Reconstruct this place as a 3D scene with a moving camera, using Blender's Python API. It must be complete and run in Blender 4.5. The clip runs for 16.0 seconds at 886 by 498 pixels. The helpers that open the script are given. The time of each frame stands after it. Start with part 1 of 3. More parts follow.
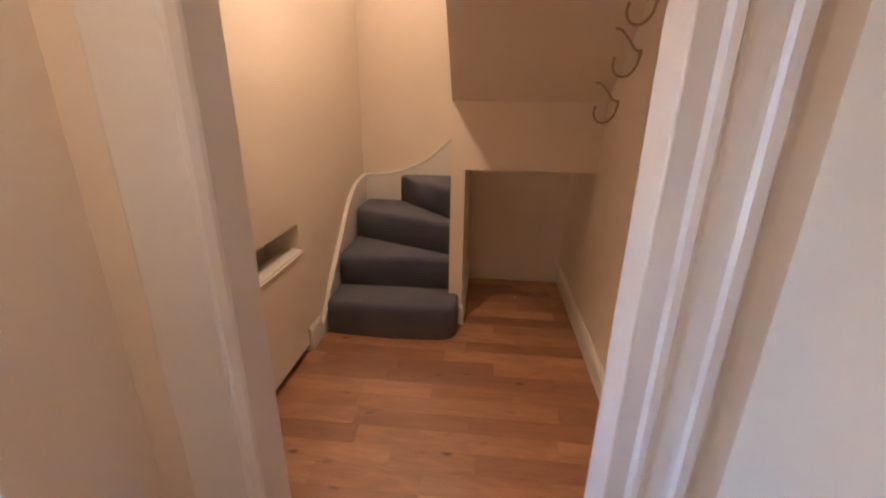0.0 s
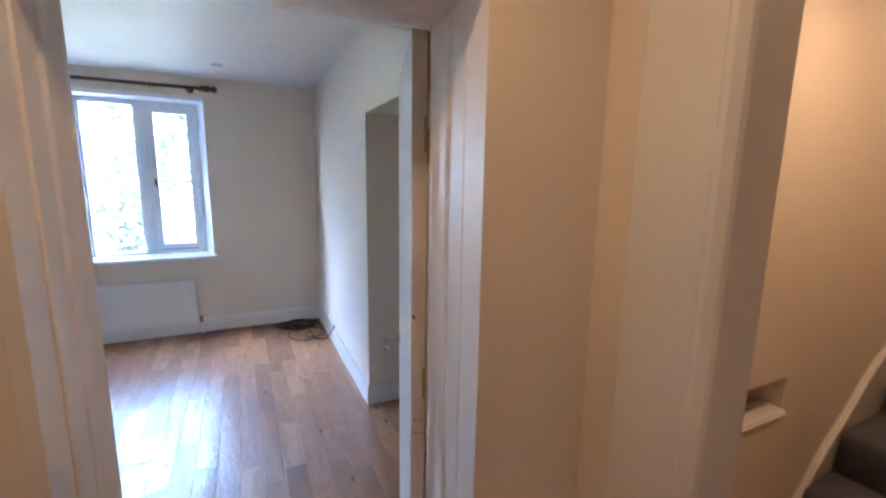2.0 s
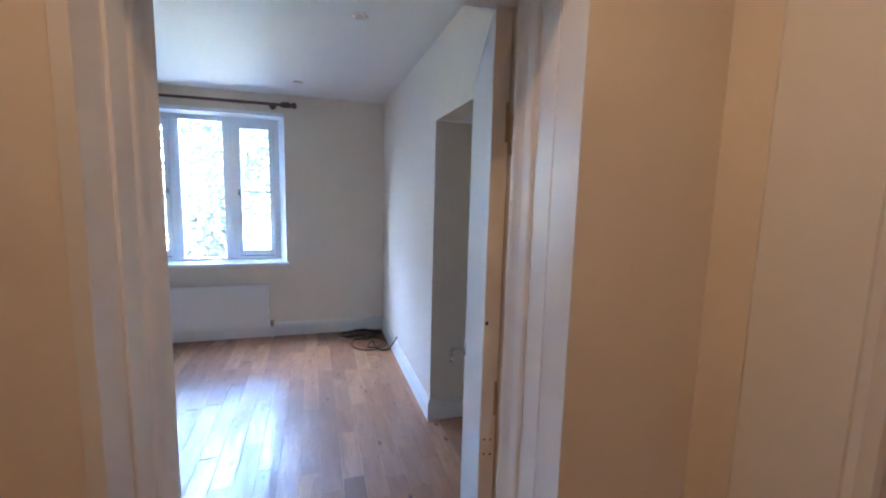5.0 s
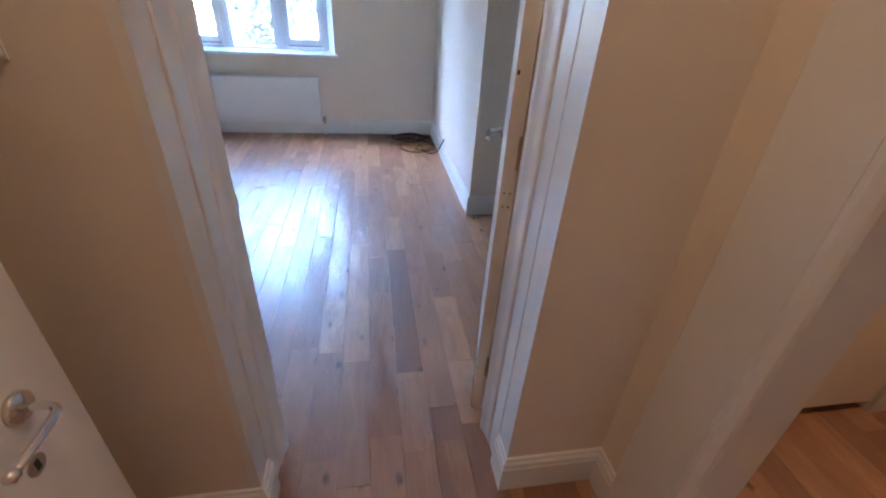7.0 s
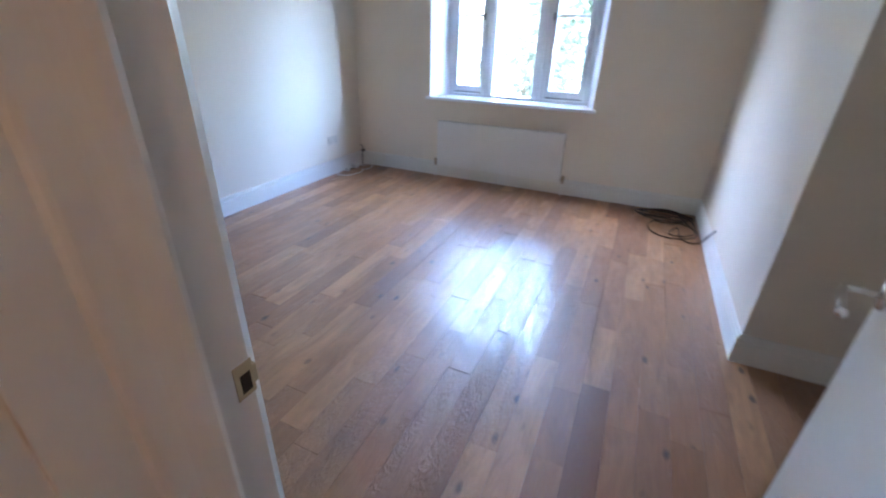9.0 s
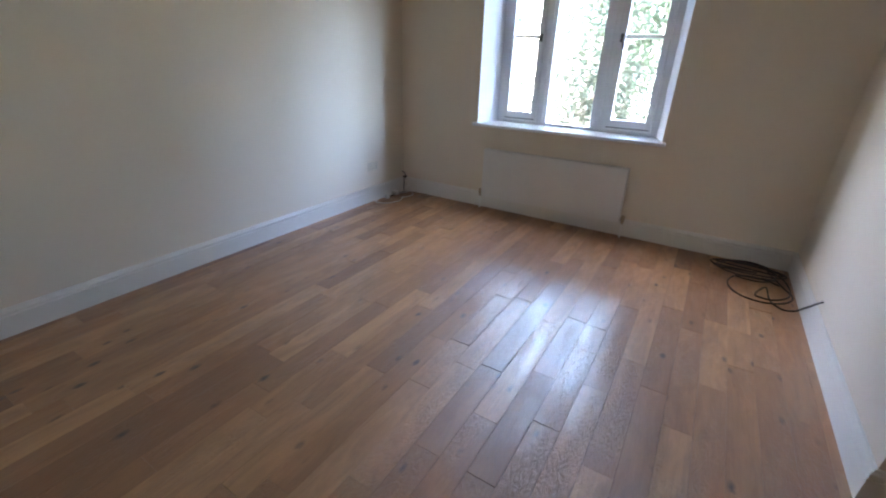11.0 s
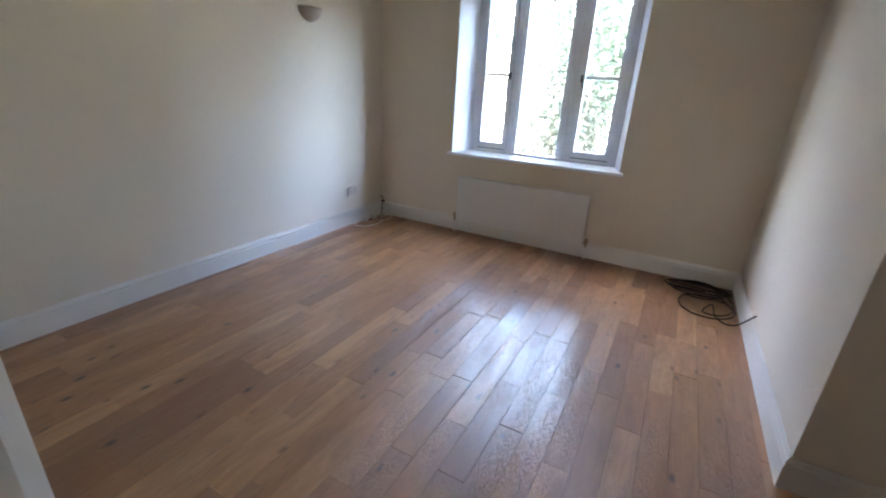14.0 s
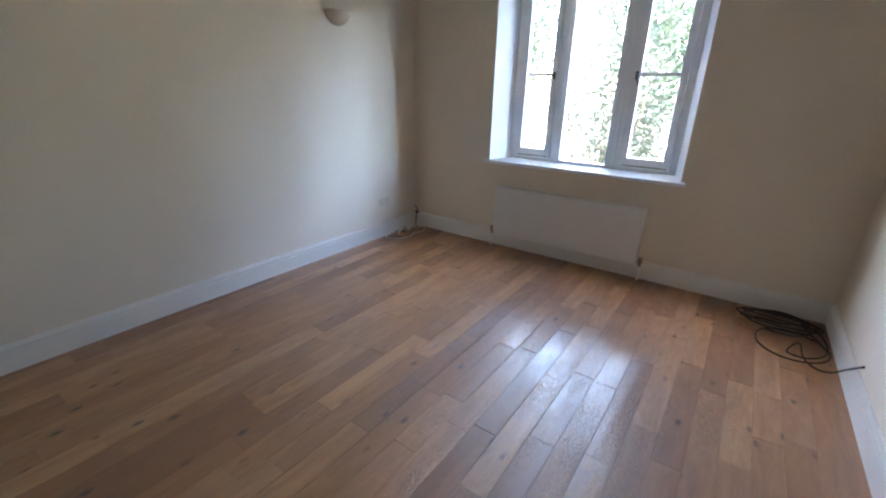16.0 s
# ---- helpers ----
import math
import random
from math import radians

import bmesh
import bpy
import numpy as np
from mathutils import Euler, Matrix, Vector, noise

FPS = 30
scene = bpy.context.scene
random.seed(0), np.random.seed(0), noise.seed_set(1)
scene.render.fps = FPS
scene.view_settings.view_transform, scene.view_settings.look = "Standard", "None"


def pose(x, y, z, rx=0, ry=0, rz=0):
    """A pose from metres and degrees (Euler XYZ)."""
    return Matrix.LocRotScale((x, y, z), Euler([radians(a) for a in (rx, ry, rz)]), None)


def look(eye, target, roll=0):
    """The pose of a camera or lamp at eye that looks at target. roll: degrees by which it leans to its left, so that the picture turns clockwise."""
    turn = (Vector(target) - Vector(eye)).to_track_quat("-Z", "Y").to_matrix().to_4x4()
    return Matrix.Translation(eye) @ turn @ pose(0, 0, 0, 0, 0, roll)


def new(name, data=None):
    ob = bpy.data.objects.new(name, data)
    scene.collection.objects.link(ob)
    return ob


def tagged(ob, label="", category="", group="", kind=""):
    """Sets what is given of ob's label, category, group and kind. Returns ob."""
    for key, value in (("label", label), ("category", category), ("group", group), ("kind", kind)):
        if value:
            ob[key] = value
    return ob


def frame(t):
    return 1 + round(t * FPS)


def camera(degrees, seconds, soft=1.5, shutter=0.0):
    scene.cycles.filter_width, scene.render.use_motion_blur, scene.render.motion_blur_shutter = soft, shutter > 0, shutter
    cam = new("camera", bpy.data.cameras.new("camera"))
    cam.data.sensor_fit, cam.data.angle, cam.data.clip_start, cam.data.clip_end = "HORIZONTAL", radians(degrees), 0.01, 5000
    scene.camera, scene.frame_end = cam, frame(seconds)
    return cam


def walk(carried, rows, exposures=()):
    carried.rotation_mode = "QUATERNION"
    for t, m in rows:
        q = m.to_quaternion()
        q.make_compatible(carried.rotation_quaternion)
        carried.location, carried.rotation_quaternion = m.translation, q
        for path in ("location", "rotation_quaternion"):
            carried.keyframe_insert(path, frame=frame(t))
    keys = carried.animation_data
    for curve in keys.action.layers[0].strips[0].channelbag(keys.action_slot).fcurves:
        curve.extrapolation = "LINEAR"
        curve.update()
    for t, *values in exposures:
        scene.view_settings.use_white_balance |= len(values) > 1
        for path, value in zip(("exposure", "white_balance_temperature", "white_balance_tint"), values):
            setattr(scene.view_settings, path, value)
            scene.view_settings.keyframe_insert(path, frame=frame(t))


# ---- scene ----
cam = camera(92.9, 16.0, soft=2.0, shutter=0.5)
PATH = [
    (0, (0.116, 0.22, 1.427), (-0.07, 2.094, 0.753), 0.8),
    (0.5, (0.093, 0.226, 1.44), (-0.332, 2.058, 0.76), 0.5),
    (0.8, (0.089, 0.243, 1.451), (-0.729, 1.935, 0.766), 2.1),
    (1, (0.083, 0.23, 1.475), (-1.01, 1.764, 0.803), 0.6),
    (1.2, (0.032, 0.237, 1.471), (-1.291, 1.573, 0.789), -0.7),
    (1.5, (0.021, 0.245, 1.46), (-1.543, 1.317, 0.823), 0.1),
    (1.8, (0.004, 0.245, 1.541), (-1.723, 1.164, 1.113), 1.1),
    (2, (-0.011, 0.273, 1.585), (-1.789, 1.126, 1.251), 0.9),
    (2.5, (-0.046, 0.22, 1.607), (-1.857, 1.026, 1.346), 1.5),
    (3, (-0.099, 0.205, 1.63), (-1.916, 1.007, 1.393), 1.5),
    (5.3, (-0.107, 0.286, 1.513), (-2.018, 0.795, 1.219), 1.3),
    (5.5, (-0.081, 0.292, 1.534), (-1.999, 0.741, 1.193), 0.9),
    (6, (-0.084, 0.296, 1.495), (-2.005, 0.677, 1.089), 0.8),
    (6.5, (-0.026, 0.312, 1.403), (-1.85, 0.697, 0.679), 4.4),
    (7, (-0.019, 0.334, 1.351), (-1.704, 0.653, 0.323), 3.7),
    (7.5, (-0.095, 0.351, 1.311), (-1.761, 0.668, 0.25), 3.8),
    (8, (-0.336, 0.368, 1.309), (-2.042, 0.404, 0.266), 4.1),
    (8.4, (-0.502, 0.342, 1.294), (-2.249, 0.25, 0.321), 4.9),
    (8.5, (-0.568, 0.365, 1.293), (-2.303, 0.19, 0.314), 4.0),
    (9, (-0.755, 0.4, 1.285), (-2.394, -0.326, 0.399), 1.8),
    (9.5, (-0.903, 0.379, 1.268), (-2.507, -0.442, 0.399), 2.8),
    (10, (-1.114, 0.311, 1.268), (-2.713, -0.516, 0.397), 2.7),
    (10.2, (-1.179, 0.294, 1.272), (-2.779, -0.538, 0.406), 2.3),
    (12.3, (-1.059, 0.35, 1.358), (-2.525, -0.779, 0.599), 2.4),
    (12.5, (-1.05, 0.369, 1.357), (-2.558, -0.71, 0.607), 3.0),
    (13, (-1.028, 0.382, 1.359), (-2.553, -0.683, 0.621), 3.1),
    (13.5, (-1.007, 0.402, 1.369), (-2.581, -0.602, 0.652), 2.4),
    (14, (-1.002, 0.4, 1.366), (-2.65, -0.481, 0.652), 3.1),
    (14.5, (-1.006, 0.399, 1.357), (-2.683, -0.425, 0.644), 3.0),
    (15, (-1.039, 0.378, 1.36), (-2.72, -0.435, 0.643), 2.5),
    (15.5, (-1.179, 0.34, 1.346), (-2.765, -0.649, 0.634), 0.2),
    (16, (-1.34, 0.346, 1.364), (-2.87, -0.732, 0.659), 1.3),
]
# ---- tuning: light and exposure ----
SKY, LOBBY_W, HALL_W, LAND_W = 0.15, 0.105, 0.148, 0.024
DOOR_YAW = 163.0
EXPOSURES = [(0, 8.55, 4720, 10), (0.8, 8.45, 4900, 10), (1.5, 8.08, 5050, 10), (2.5, 7.78, 5050, 10), (5.5, 7.7, 4900, 10), (7.0, 7.85, 4850, 10), (7.5, 7.85, 4850, 10), (8.5, 7.75, 5000, 10), (9.5, 7.5, 5600, 10), (10.2, 7.25, 5900, 10), (12.5, 6.78, 6500, 10), (13.5, 7.0, 6450, 10), (14.5, 7.15, 6050, 10), (16.0, 6.95, 6250, 10)]
walk(cam, [(t, look(eye, target, roll)) for t, eye, target, roll in PATH], EXPOSURES)

# ---- world, lamps ----
world = bpy.data.worlds.new("world")
scene.world = world
world.use_nodes = True
wn = world.node_tree
sky = wn.nodes.new("ShaderNodeTexSky")
sky.sky_type, sky.sun_disc = "NISHITA", False
sky.sun_elevation, sky.sun_rotation = radians(70), radians(150)
sky.air_density, sky.dust_density, sky.ozone_density = 1.0, 4.5, 1.0
wn.links.new(sky.outputs["Color"], wn.nodes["Background"].inputs["Color"])
wn.nodes["Background"].inputs["Strength"].default_value = SKY
sun = new("sun", bpy.data.lights.new("sun", "SUN"))
sun.data.energy, sun.data.angle, sun.data.color = 0.6, radians(20), (1.0, 0.96, 0.9)
sun.matrix_world = look((3.4, -5.9, 18.8), (0, 0, 0))
# guides the sky's light in at the window opening
portal = new("window_portal", bpy.data.lights.new("window_portal", "AREA"))
portal.data.shape, portal.data.size, portal.data.size_y = "RECTANGLE", 1.40, 1.50
portal.data.cycles.is_portal = True
portal.matrix_world = look((-5.06, -0.73, 1.525), (-4.0, -0.73, 1.525))


def lamp(name, place, watts, colour, radius, aim=None, spot=0):
    data = bpy.data.lights.new(name, "SPOT" if spot else "POINT")
    data.energy, data.color, data.shadow_soft_size = watts, colour, radius
    ob = new(name, data)
    if spot:
        data.spot_size, data.spot_blend = radians(spot), 1.0
        ob.matrix_world = look(place, aim)
    else:
        ob.location = place
    return ob


WARM = (1.0, 0.57, 0.27)
lamp("lobby_lamp", (-0.36, 0.33, 2.44), LOBBY_W, WARM, 0.035, (-0.36, 0.331, 0.0), 164)
lamp("hall_lamp", (-0.32, 2.05, 2.43), HALL_W, WARM, 0.035, (-0.32, 2.051, 0.0), 172)
lamp("landing_lamp", (-0.45, 3.05, 2.40), LAND_W, WARM, 0.04)


# ---- materials ----
def nodes_of(name):
    m = bpy.data.materials.new(name)
    m.use_nodes = True
    return m, m.node_tree.nodes, m.node_tree.links, m.node_tree.nodes["Principled BSDF"]


def coords(n, l, scale=(1, 1, 1), kind="Object"):
    tc, mp = n.new("ShaderNodeTexCoord"), n.new("ShaderNodeMapping")
    mp.inputs["Scale"].default_value = scale
    l.new(tc.outputs[kind], mp.inputs["Vector"])
    return mp.outputs["Vector"]


def noise_tex(n, l, vec, scale, detail=4.0, rough=0.55):
    t = n.new("ShaderNodeTexNoise")
    t.inputs["Scale"].default_value, t.inputs["Detail"].default_value, t.inputs["Roughness"].default_value = scale, detail, rough
    l.new(vec, t.inputs["Vector"])
    return t.outputs["Fac"]


def ramp(n, l, fac, stops):
    r = n.new("ShaderNodeValToRGB")
    while len(r.color_ramp.elements) < len(stops):
        r.color_ramp.elements.new(0.5)
    for e, (p, c) in zip(r.color_ramp.elements, stops):
        e.position, e.color = p, (*c, 1)
    l.new(fac, r.inputs["Fac"])
    return r.outputs["Color"]


def mixc(n, l, fac, a, b, mode="MIX"):
    m = n.new("ShaderNodeMix")
    m.data_type, m.blend_type = "RGBA", mode
    for sock, v in ((m.inputs["Factor"], fac), (m.inputs["A"], a), (m.inputs["B"], b)):
        if isinstance(v, (int, float)):
            sock.default_value = v
        elif isinstance(v, tuple):
            sock.default_value = (*v, 1)
        else:
            l.new(v, sock)
    return m.outputs["Result"]


def mapr(n, l, v, a, b, c, d):
    m = n.new("ShaderNodeMapRange")
    for k, x in zip(("From Min", "From Max", "To Min", "To Max"), (a, b, c, d)):
        m.inputs[k].default_value = x
    l.new(v, m.inputs["Value"])
    return m.outputs["Result"]


def bump(n, l, bsdf, height, strength, dist):
    b = n.new("ShaderNodeBump")
    b.inputs["Strength"].default_value, b.inputs["Distance"].default_value = strength, dist
    l.new(height, b.inputs["Height"])
    l.new(b.outputs["Normal"], bsdf.inputs["Normal"])


def surface(name, base, rough=0.5, metal=0.0, vary=0.06, big=1.5, fine=60.0, relief=0.15, dist=0.002, rvary=0.1):
    """Paint, plaster, metal or plastic: colour and gloss vary at two scales, with fine relief."""
    m, n, l, b = nodes_of(name)
    v = coords(n, l)
    f1, f2 = noise_tex(n, l, v, big, 3), noise_tex(n, l, v, fine, 4)
    lo, hi = tuple(c * (1 - vary) for c in base), tuple(min(1, c * (1 + vary)) for c in base)
    c1 = ramp(n, l, f1, [(0.3, lo), (0.7, hi)])
    c2 = mixc(n, l, mapr(n, l, f2, 0.35, 0.75, 0.0, vary), c1, tuple(c * 0.7 for c in base))
    l.new(c2, b.inputs["Base Color"])
    l.new(mapr(n, l, f1, 0.3, 0.7, max(0.02, rough - rvary), min(1, rough + rvary)), b.inputs["Roughness"])
    b.inputs["Metallic"].default_value = metal
    if relief:
        bump(n, l, b, f2, relief, dist)
    return m


def oak(name):
    """Lacquered oak board: grain along x, knots, cracks; tone by board."""
    m, n, l, b = nodes_of(name)
    info = n.new("ShaderNodeObjectInfo")
    tc, add = n.new("ShaderNodeTexCoord"), n.new("ShaderNodeVectorMath")
    comb = n.new("ShaderNodeCombineXYZ")
    for i, k in enumerate((37.0, 23.0, 11.0)):
        mm = n.new("ShaderNodeMath")
        mm.operation = "MULTIPLY"
        mm.inputs[1].default_value = k
        l.new(info.outputs["Random"], mm.inputs[0])
        l.new(mm.outputs[0], comb.inputs[i])
    l.new(tc.outputs["Object"], add.inputs[0])
    l.new(comb.outputs[0], add.inputs[1])

    def scaled(s):
        mp = n.new("ShaderNodeMapping")
        mp.inputs["Scale"].default_value = s
        l.new(add.outputs[0], mp.inputs["Vector"])
        return mp.outputs["Vector"]
    grain = noise_tex(n, l, scaled((3, 60, 10)), 1.6, 6, 0.65)
    fig = noise_tex(n, l, scaled((2.0, 8, 5)), 1.6, 4, 0.6)
    fig.node.inputs["Distortion"].default_value = 1.2
    tone = ramp(n, l, info.outputs["Random"], [(0.0, (0.200, 0.081, 0.029)), (0.12, (0.29, 0.126, 0.045)), (0.55, (0.385, 0.179, 0.068)), (1.0, (0.52, 0.278, 0.119))])
    c = mixc(n, l, mapr(n, l, fig, 0.32, 0.75, 0.0, 0.62), tone, (0.18, 0.074, 0.028))
    c = mixc(n, l, mapr(n, l, grain, 0.5, 0.85, 0.0, 0.36), c, (0.14, 0.052, 0.022))
    vor = n.new("ShaderNodeTexVoronoi")
    vor.inputs["Scale"].default_value = 1.0
    rag = mixc(n, l, 0.16, scaled((5.5, 11, 1)), noise_tex(n, l, scaled((40, 60, 1)), 1.0, 3), "ADD")
    l.new(rag, vor.inputs["Vector"])
    knot = mapr(n, l, vor.outputs["Distance"], 0.05, 0.19, 1.0, 0.0)
    sparse = mapr(n, l, noise_tex(n, l, scaled((2.1, 6, 1)), 1.0, 1), 0.42, 0.52, 0.0, 1.0)
    kk = n.new("ShaderNodeMath")
    kk.operation = "MULTIPLY"
    l.new(knot, kk.inputs[0])
    l.new(sparse, kk.inputs[1])
    c = mixc(n, l, kk.outputs[0], c, (0.05, 0.020, 0.010))
    l.new(c, b.inputs["Base Color"])
    worn = noise_tex(n, l, scaled((5, 14, 1)), 1.0, 5, 0.7)
    l.new(mapr(n, l, worn, 0.35, 0.68, 0.34, 0.52), b.inputs["Roughness"])
    b.inputs["Specular IOR Level"].default_value = 1.0
    b.inputs["Coat Roughness"].default_value = 0.22
    # lacquer worn by a different amount on each board
    wear = n.new("ShaderNodeTexWhiteNoise")
    wear.noise_dimensions = "1D"
    l.new(info.outputs["Random"], wear.inputs["W"])
    thin = mapr(n, l, noise_tex(n, l, scaled((6.0, 20, 1)), 1.0, 5, 0.7), 0.40, 0.60, 0.10, 1.0)
    film = n.new("ShaderNodeMath")
    film.operation = "MULTIPLY"
    l.new(mapr(n, l, wear.outputs["Value"], 0.10, 1.0, 0.22, 0.95), film.inputs[0])
    l.new(thin, film.inputs[1])
    l.new(film.outputs[0], b.inputs["Coat Weight"])
    b.inputs["IOR"].default_value = 1.56
    wav = noise_tex(n, l, scaled((4, 22, 1)), 1.0, 4, 0.6)
    rip = noise_tex(n, l, scaled((20, 44, 1)), 1.0, 3, 0.6)
    rip.node.inputs["Distortion"].default_value = 2.0
    patch = mapr(n, l, noise_tex(n, l, scaled((1.3, 5, 1)), 1.0, 2), 0.48, 0.62, 0.02, 1.0)
    rp = n.new("ShaderNodeMath")
    rp.operation = "MULTIPLY"
    l.new(rip, rp.inputs[0])
    l.new(patch, rp.inputs[1])
    hh, h2 = n.new("ShaderNodeMath"), n.new("ShaderNodeMath")
    hh.operation = h2.operation = "MULTIPLY_ADD"
    hh.inputs[1].default_value, h2.inputs[1].default_value = 0.40, 2.8
    l.new(grain, hh.inputs[0])
    l.new(wav, hh.inputs[2])
    l.new(rp.outputs[0], h2.inputs[0])
    l.new(hh.outputs[0], h2.inputs[2])
    bump(n, l, b, h2.outputs[0], 0.7, 0.0034)
    return m


def carpet(name):
    m, n, l, b = nodes_of(name)
    v = coords(n, l)
    f1, f2 = noise_tex(n, l, v, 9, 4), noise_tex(n, l, v, 420, 3, 0.8)
    c = ramp(n, l, f1, [(0.3, (0.062, 0.066, 0.116)), (0.7, (0.098, 0.102, 0.164))])
    c = mixc(n, l, mapr(n, l, f2, 0.35, 0.7, 0.0, 0.5), c, (0.035, 0.040, 0.062))
    l.new(c, b.inputs["Base Color"])
    b.inputs["Roughness"].default_value = 0.95
    b.inputs["Sheen Weight"].default_value, b.inputs["Sheen Roughness"].default_value = 0.35, 0.5
    bump(n, l, b, f2, 0.9, 0.006)
    return m


def pane_glass(name):
    m, n, l, b = nodes_of(name)
    n.remove(b)
    tr, gl, mx, fr = n.new("ShaderNodeBsdfTransparent"), n.new("ShaderNodeBsdfGlossy"), n.new("ShaderNodeMixShader"), n.new("ShaderNodeFresnel")
    tr.inputs["Color"].default_value = (0.95, 0.97, 0.97, 1)
    gl.inputs["Roughness"].default_value = 0.02
    l.new(fr.outputs[0], mx.inputs[0])
    l.new(tr.outputs[0], mx.inputs[1])
    l.new(gl.outputs[0], mx.inputs[2])
    l.new(mx.outputs[0], n["Material Output"].inputs["Surface"])
    return m


def leaf_mat(name, tones, thru_share):
    """Matt green leaf that lets a little light through."""
    m, n, l, b = nodes_of(name)
    geo = n.new("ShaderNodeNewGeometry")
    c = ramp(n, l, geo.outputs["Random Per Island"], list(zip((0.0, 0.5, 1.0), tones)))
    l.new(c, b.inputs["Base Color"])
    b.inputs["Roughness"].default_value = 0.45
    thru, mx = n.new("ShaderNodeBsdfTranslucent"), n.new("ShaderNodeMixShader")
    l.new(c, thru.inputs["Color"])
    mx.inputs[0].default_value = thru_share
    l.new(b.outputs[0], mx.inputs[1])
    l.new(thru.outputs[0], mx.inputs[2])
    l.new(mx.outputs[0], n["Material Output"].inputs["Surface"])
    return m


def glow(name, colour, power):
    m, n, l, b = nodes_of(name)
    b.inputs["Base Color"].default_value = (0.9, 0.9, 0.9, 1)
    b.inputs["Emission Color"].default_value, b.inputs["Emission Strength"].default_value = (*colour, 1), power
    return m


PAINT = surface("cream_wall_paint", (0.75, 0.662, 0.540), 0.62, vary=0.02, big=0.9, fine=90, relief=0.04, dist=0.0008)
CEIL = surface("ceiling_paint", (0.75, 0.725, 0.69), 0.58, vary=0.015, big=0.8, fine=70, relief=0.03, dist=0.0006, rvary=0.05)
GLOSS = surface("white_gloss_woodwork", (0.74, 0.71, 0.655), 0.36, vary=0.015, big=3, fine=40, relief=0.03, dist=0.0005, rvary=0.04)
AGED = surface("aged_white_edge", (0.68, 0.62, 0.52), 0.45, vary=0.10, big=6, fine=50, relief=0.25, dist=0.001)
ENAMEL = surface("white_enamel", (0.76, 0.74, 0.71), 0.36, rvary=0.04, vary=0.02, big=2, fine=30, relief=0.03)
UPVC = surface("white_window_paint", (0.82, 0.84, 0.87), 0.38, vary=0.02, big=3, fine=50, relief=0.03, dist=0.0005, rvary=0.05)
CHROME = surface("polished_chrome", (0.72, 0.70, 0.67), 0.16, 1.0, vary=0.04, relief=0.0)
BRASS = surface("worn_brass", (0.50, 0.40, 0.25), 0.42, 1.0, vary=0.15, relief=0.05)
IRON = surface("antique_hook_metal", (0.40, 0.31, 0.21), 0.44, 0.45, vary=0.2, big=30, relief=0.1)
DARK = surface("dark_gap", (0.03, 0.025, 0.02), 0.9, vary=0.1)
CABLE = surface("black_cable_rubber", (0.030, 0.017, 0.012), 0.5, vary=0.1, relief=0.05)
PLASTIC = surface("white_plastic", (0.72, 0.70, 0.66), 0.42, rvary=0.05, vary=0.04, relief=0.0)
POLE = surface("dark_stained_pole_wood", (0.11, 0.055, 0.028), 0.45, vary=0.25, big=8, fine=60, relief=0.15)
OAK, CARPET, GLASS = oak("lacquered_oak"), carpet("blue_grey_carpet"), pane_glass("window_glass")
LEAF = leaf_mat("tree_leaf", ((0.055, 0.074, 0.048), (0.085, 0.110, 0.075), (0.118, 0.140, 0.100)), 0.4)
# near leaves: greens darkened so that shade is in the colour
SHRUB_LEAF = leaf_mat("shade_darkened_leaf", ((0.012, 0.018, 0.013), (0.022, 0.030, 0.022), (0.042, 0.052, 0.037)), 0.08)
FASTENER = surface("dark_grey_fastener", (0.10, 0.10, 0.105), 0.45, 0.4, vary=0.15, big=30, relief=0.1)
BARK = surface("bark", (0.10, 0.075, 0.05), 0.9, vary=0.3, big=6, fine=40, relief=0.8, dist=0.01)
LAWN = surface("garden_ground", (0.105, 0.11, 0.075), 0.95, vary=0.35, big=0.6, fine=30, relief=0.6, dist=0.02)
SUBFLOOR = surface("dark_subfloor", (0.03, 0.02, 0.014), 0.9, vary=0.2)
LAMPGLASS = glow("lamp_glass", (1.0, 0.7, 0.42), 0.35)
FROST = surface("plaster_uplighter", (0.64, 0.56, 0.46), 0.6, vary=0.04, relief=0.1)


# ---- building helpers ----
def mesh_of(bm, name, material):
    bmesh.ops.recalc_face_normals(bm, faces=bm.faces)
    me = bpy.data.meshes.new(name)
    bm.to_mesh(me)
    bm.free()
    me.materials.append(material)
    return me


def part(name, bm, material, parent=None, label="", smooth=False):
    me = mesh_of(bm, name, material)
    if smooth:
        for p in me.polygons:
            p.use_smooth = True
    ob = new(name, me)
    if parent is not None:
        ob.parent = parent
    if label:
        ob["label"] = label
    return ob


def thing(name, label, category, group="", place=(0, 0, 0), kind=""):
    ob = new(name)
    ob.location = place
    ob.empty_display_size = 0.05
    return tagged(ob, label, category, group, kind)


def box(bm, x0, x1, y0, y1, z0, z1, bevel=0.0, seg=2):
    vs = [bm.verts.new((x, y, z)) for z in (z0, z1) for y in (y0, y1) for x in (x0, x1)]
    fs = [bm.faces.new([vs[i] for i in f]) for f in ((0, 2, 3, 1), (4, 5, 7, 6), (0, 1, 5, 4), (2, 6, 7, 3), (0, 4, 6, 2), (1, 3, 7, 5))]
    if bevel:
        es = list({e for f in fs for e in f.edges})
        bmesh.ops.bevel(bm, geom=es, offset=bevel, segments=seg, profile=0.5, affect="EDGES")
    return bm


def boxes(*bs, bevel=0.0):
    bm = bmesh.new()
    for b in bs:
        box(bm, *b, bevel=bevel)
    return bm


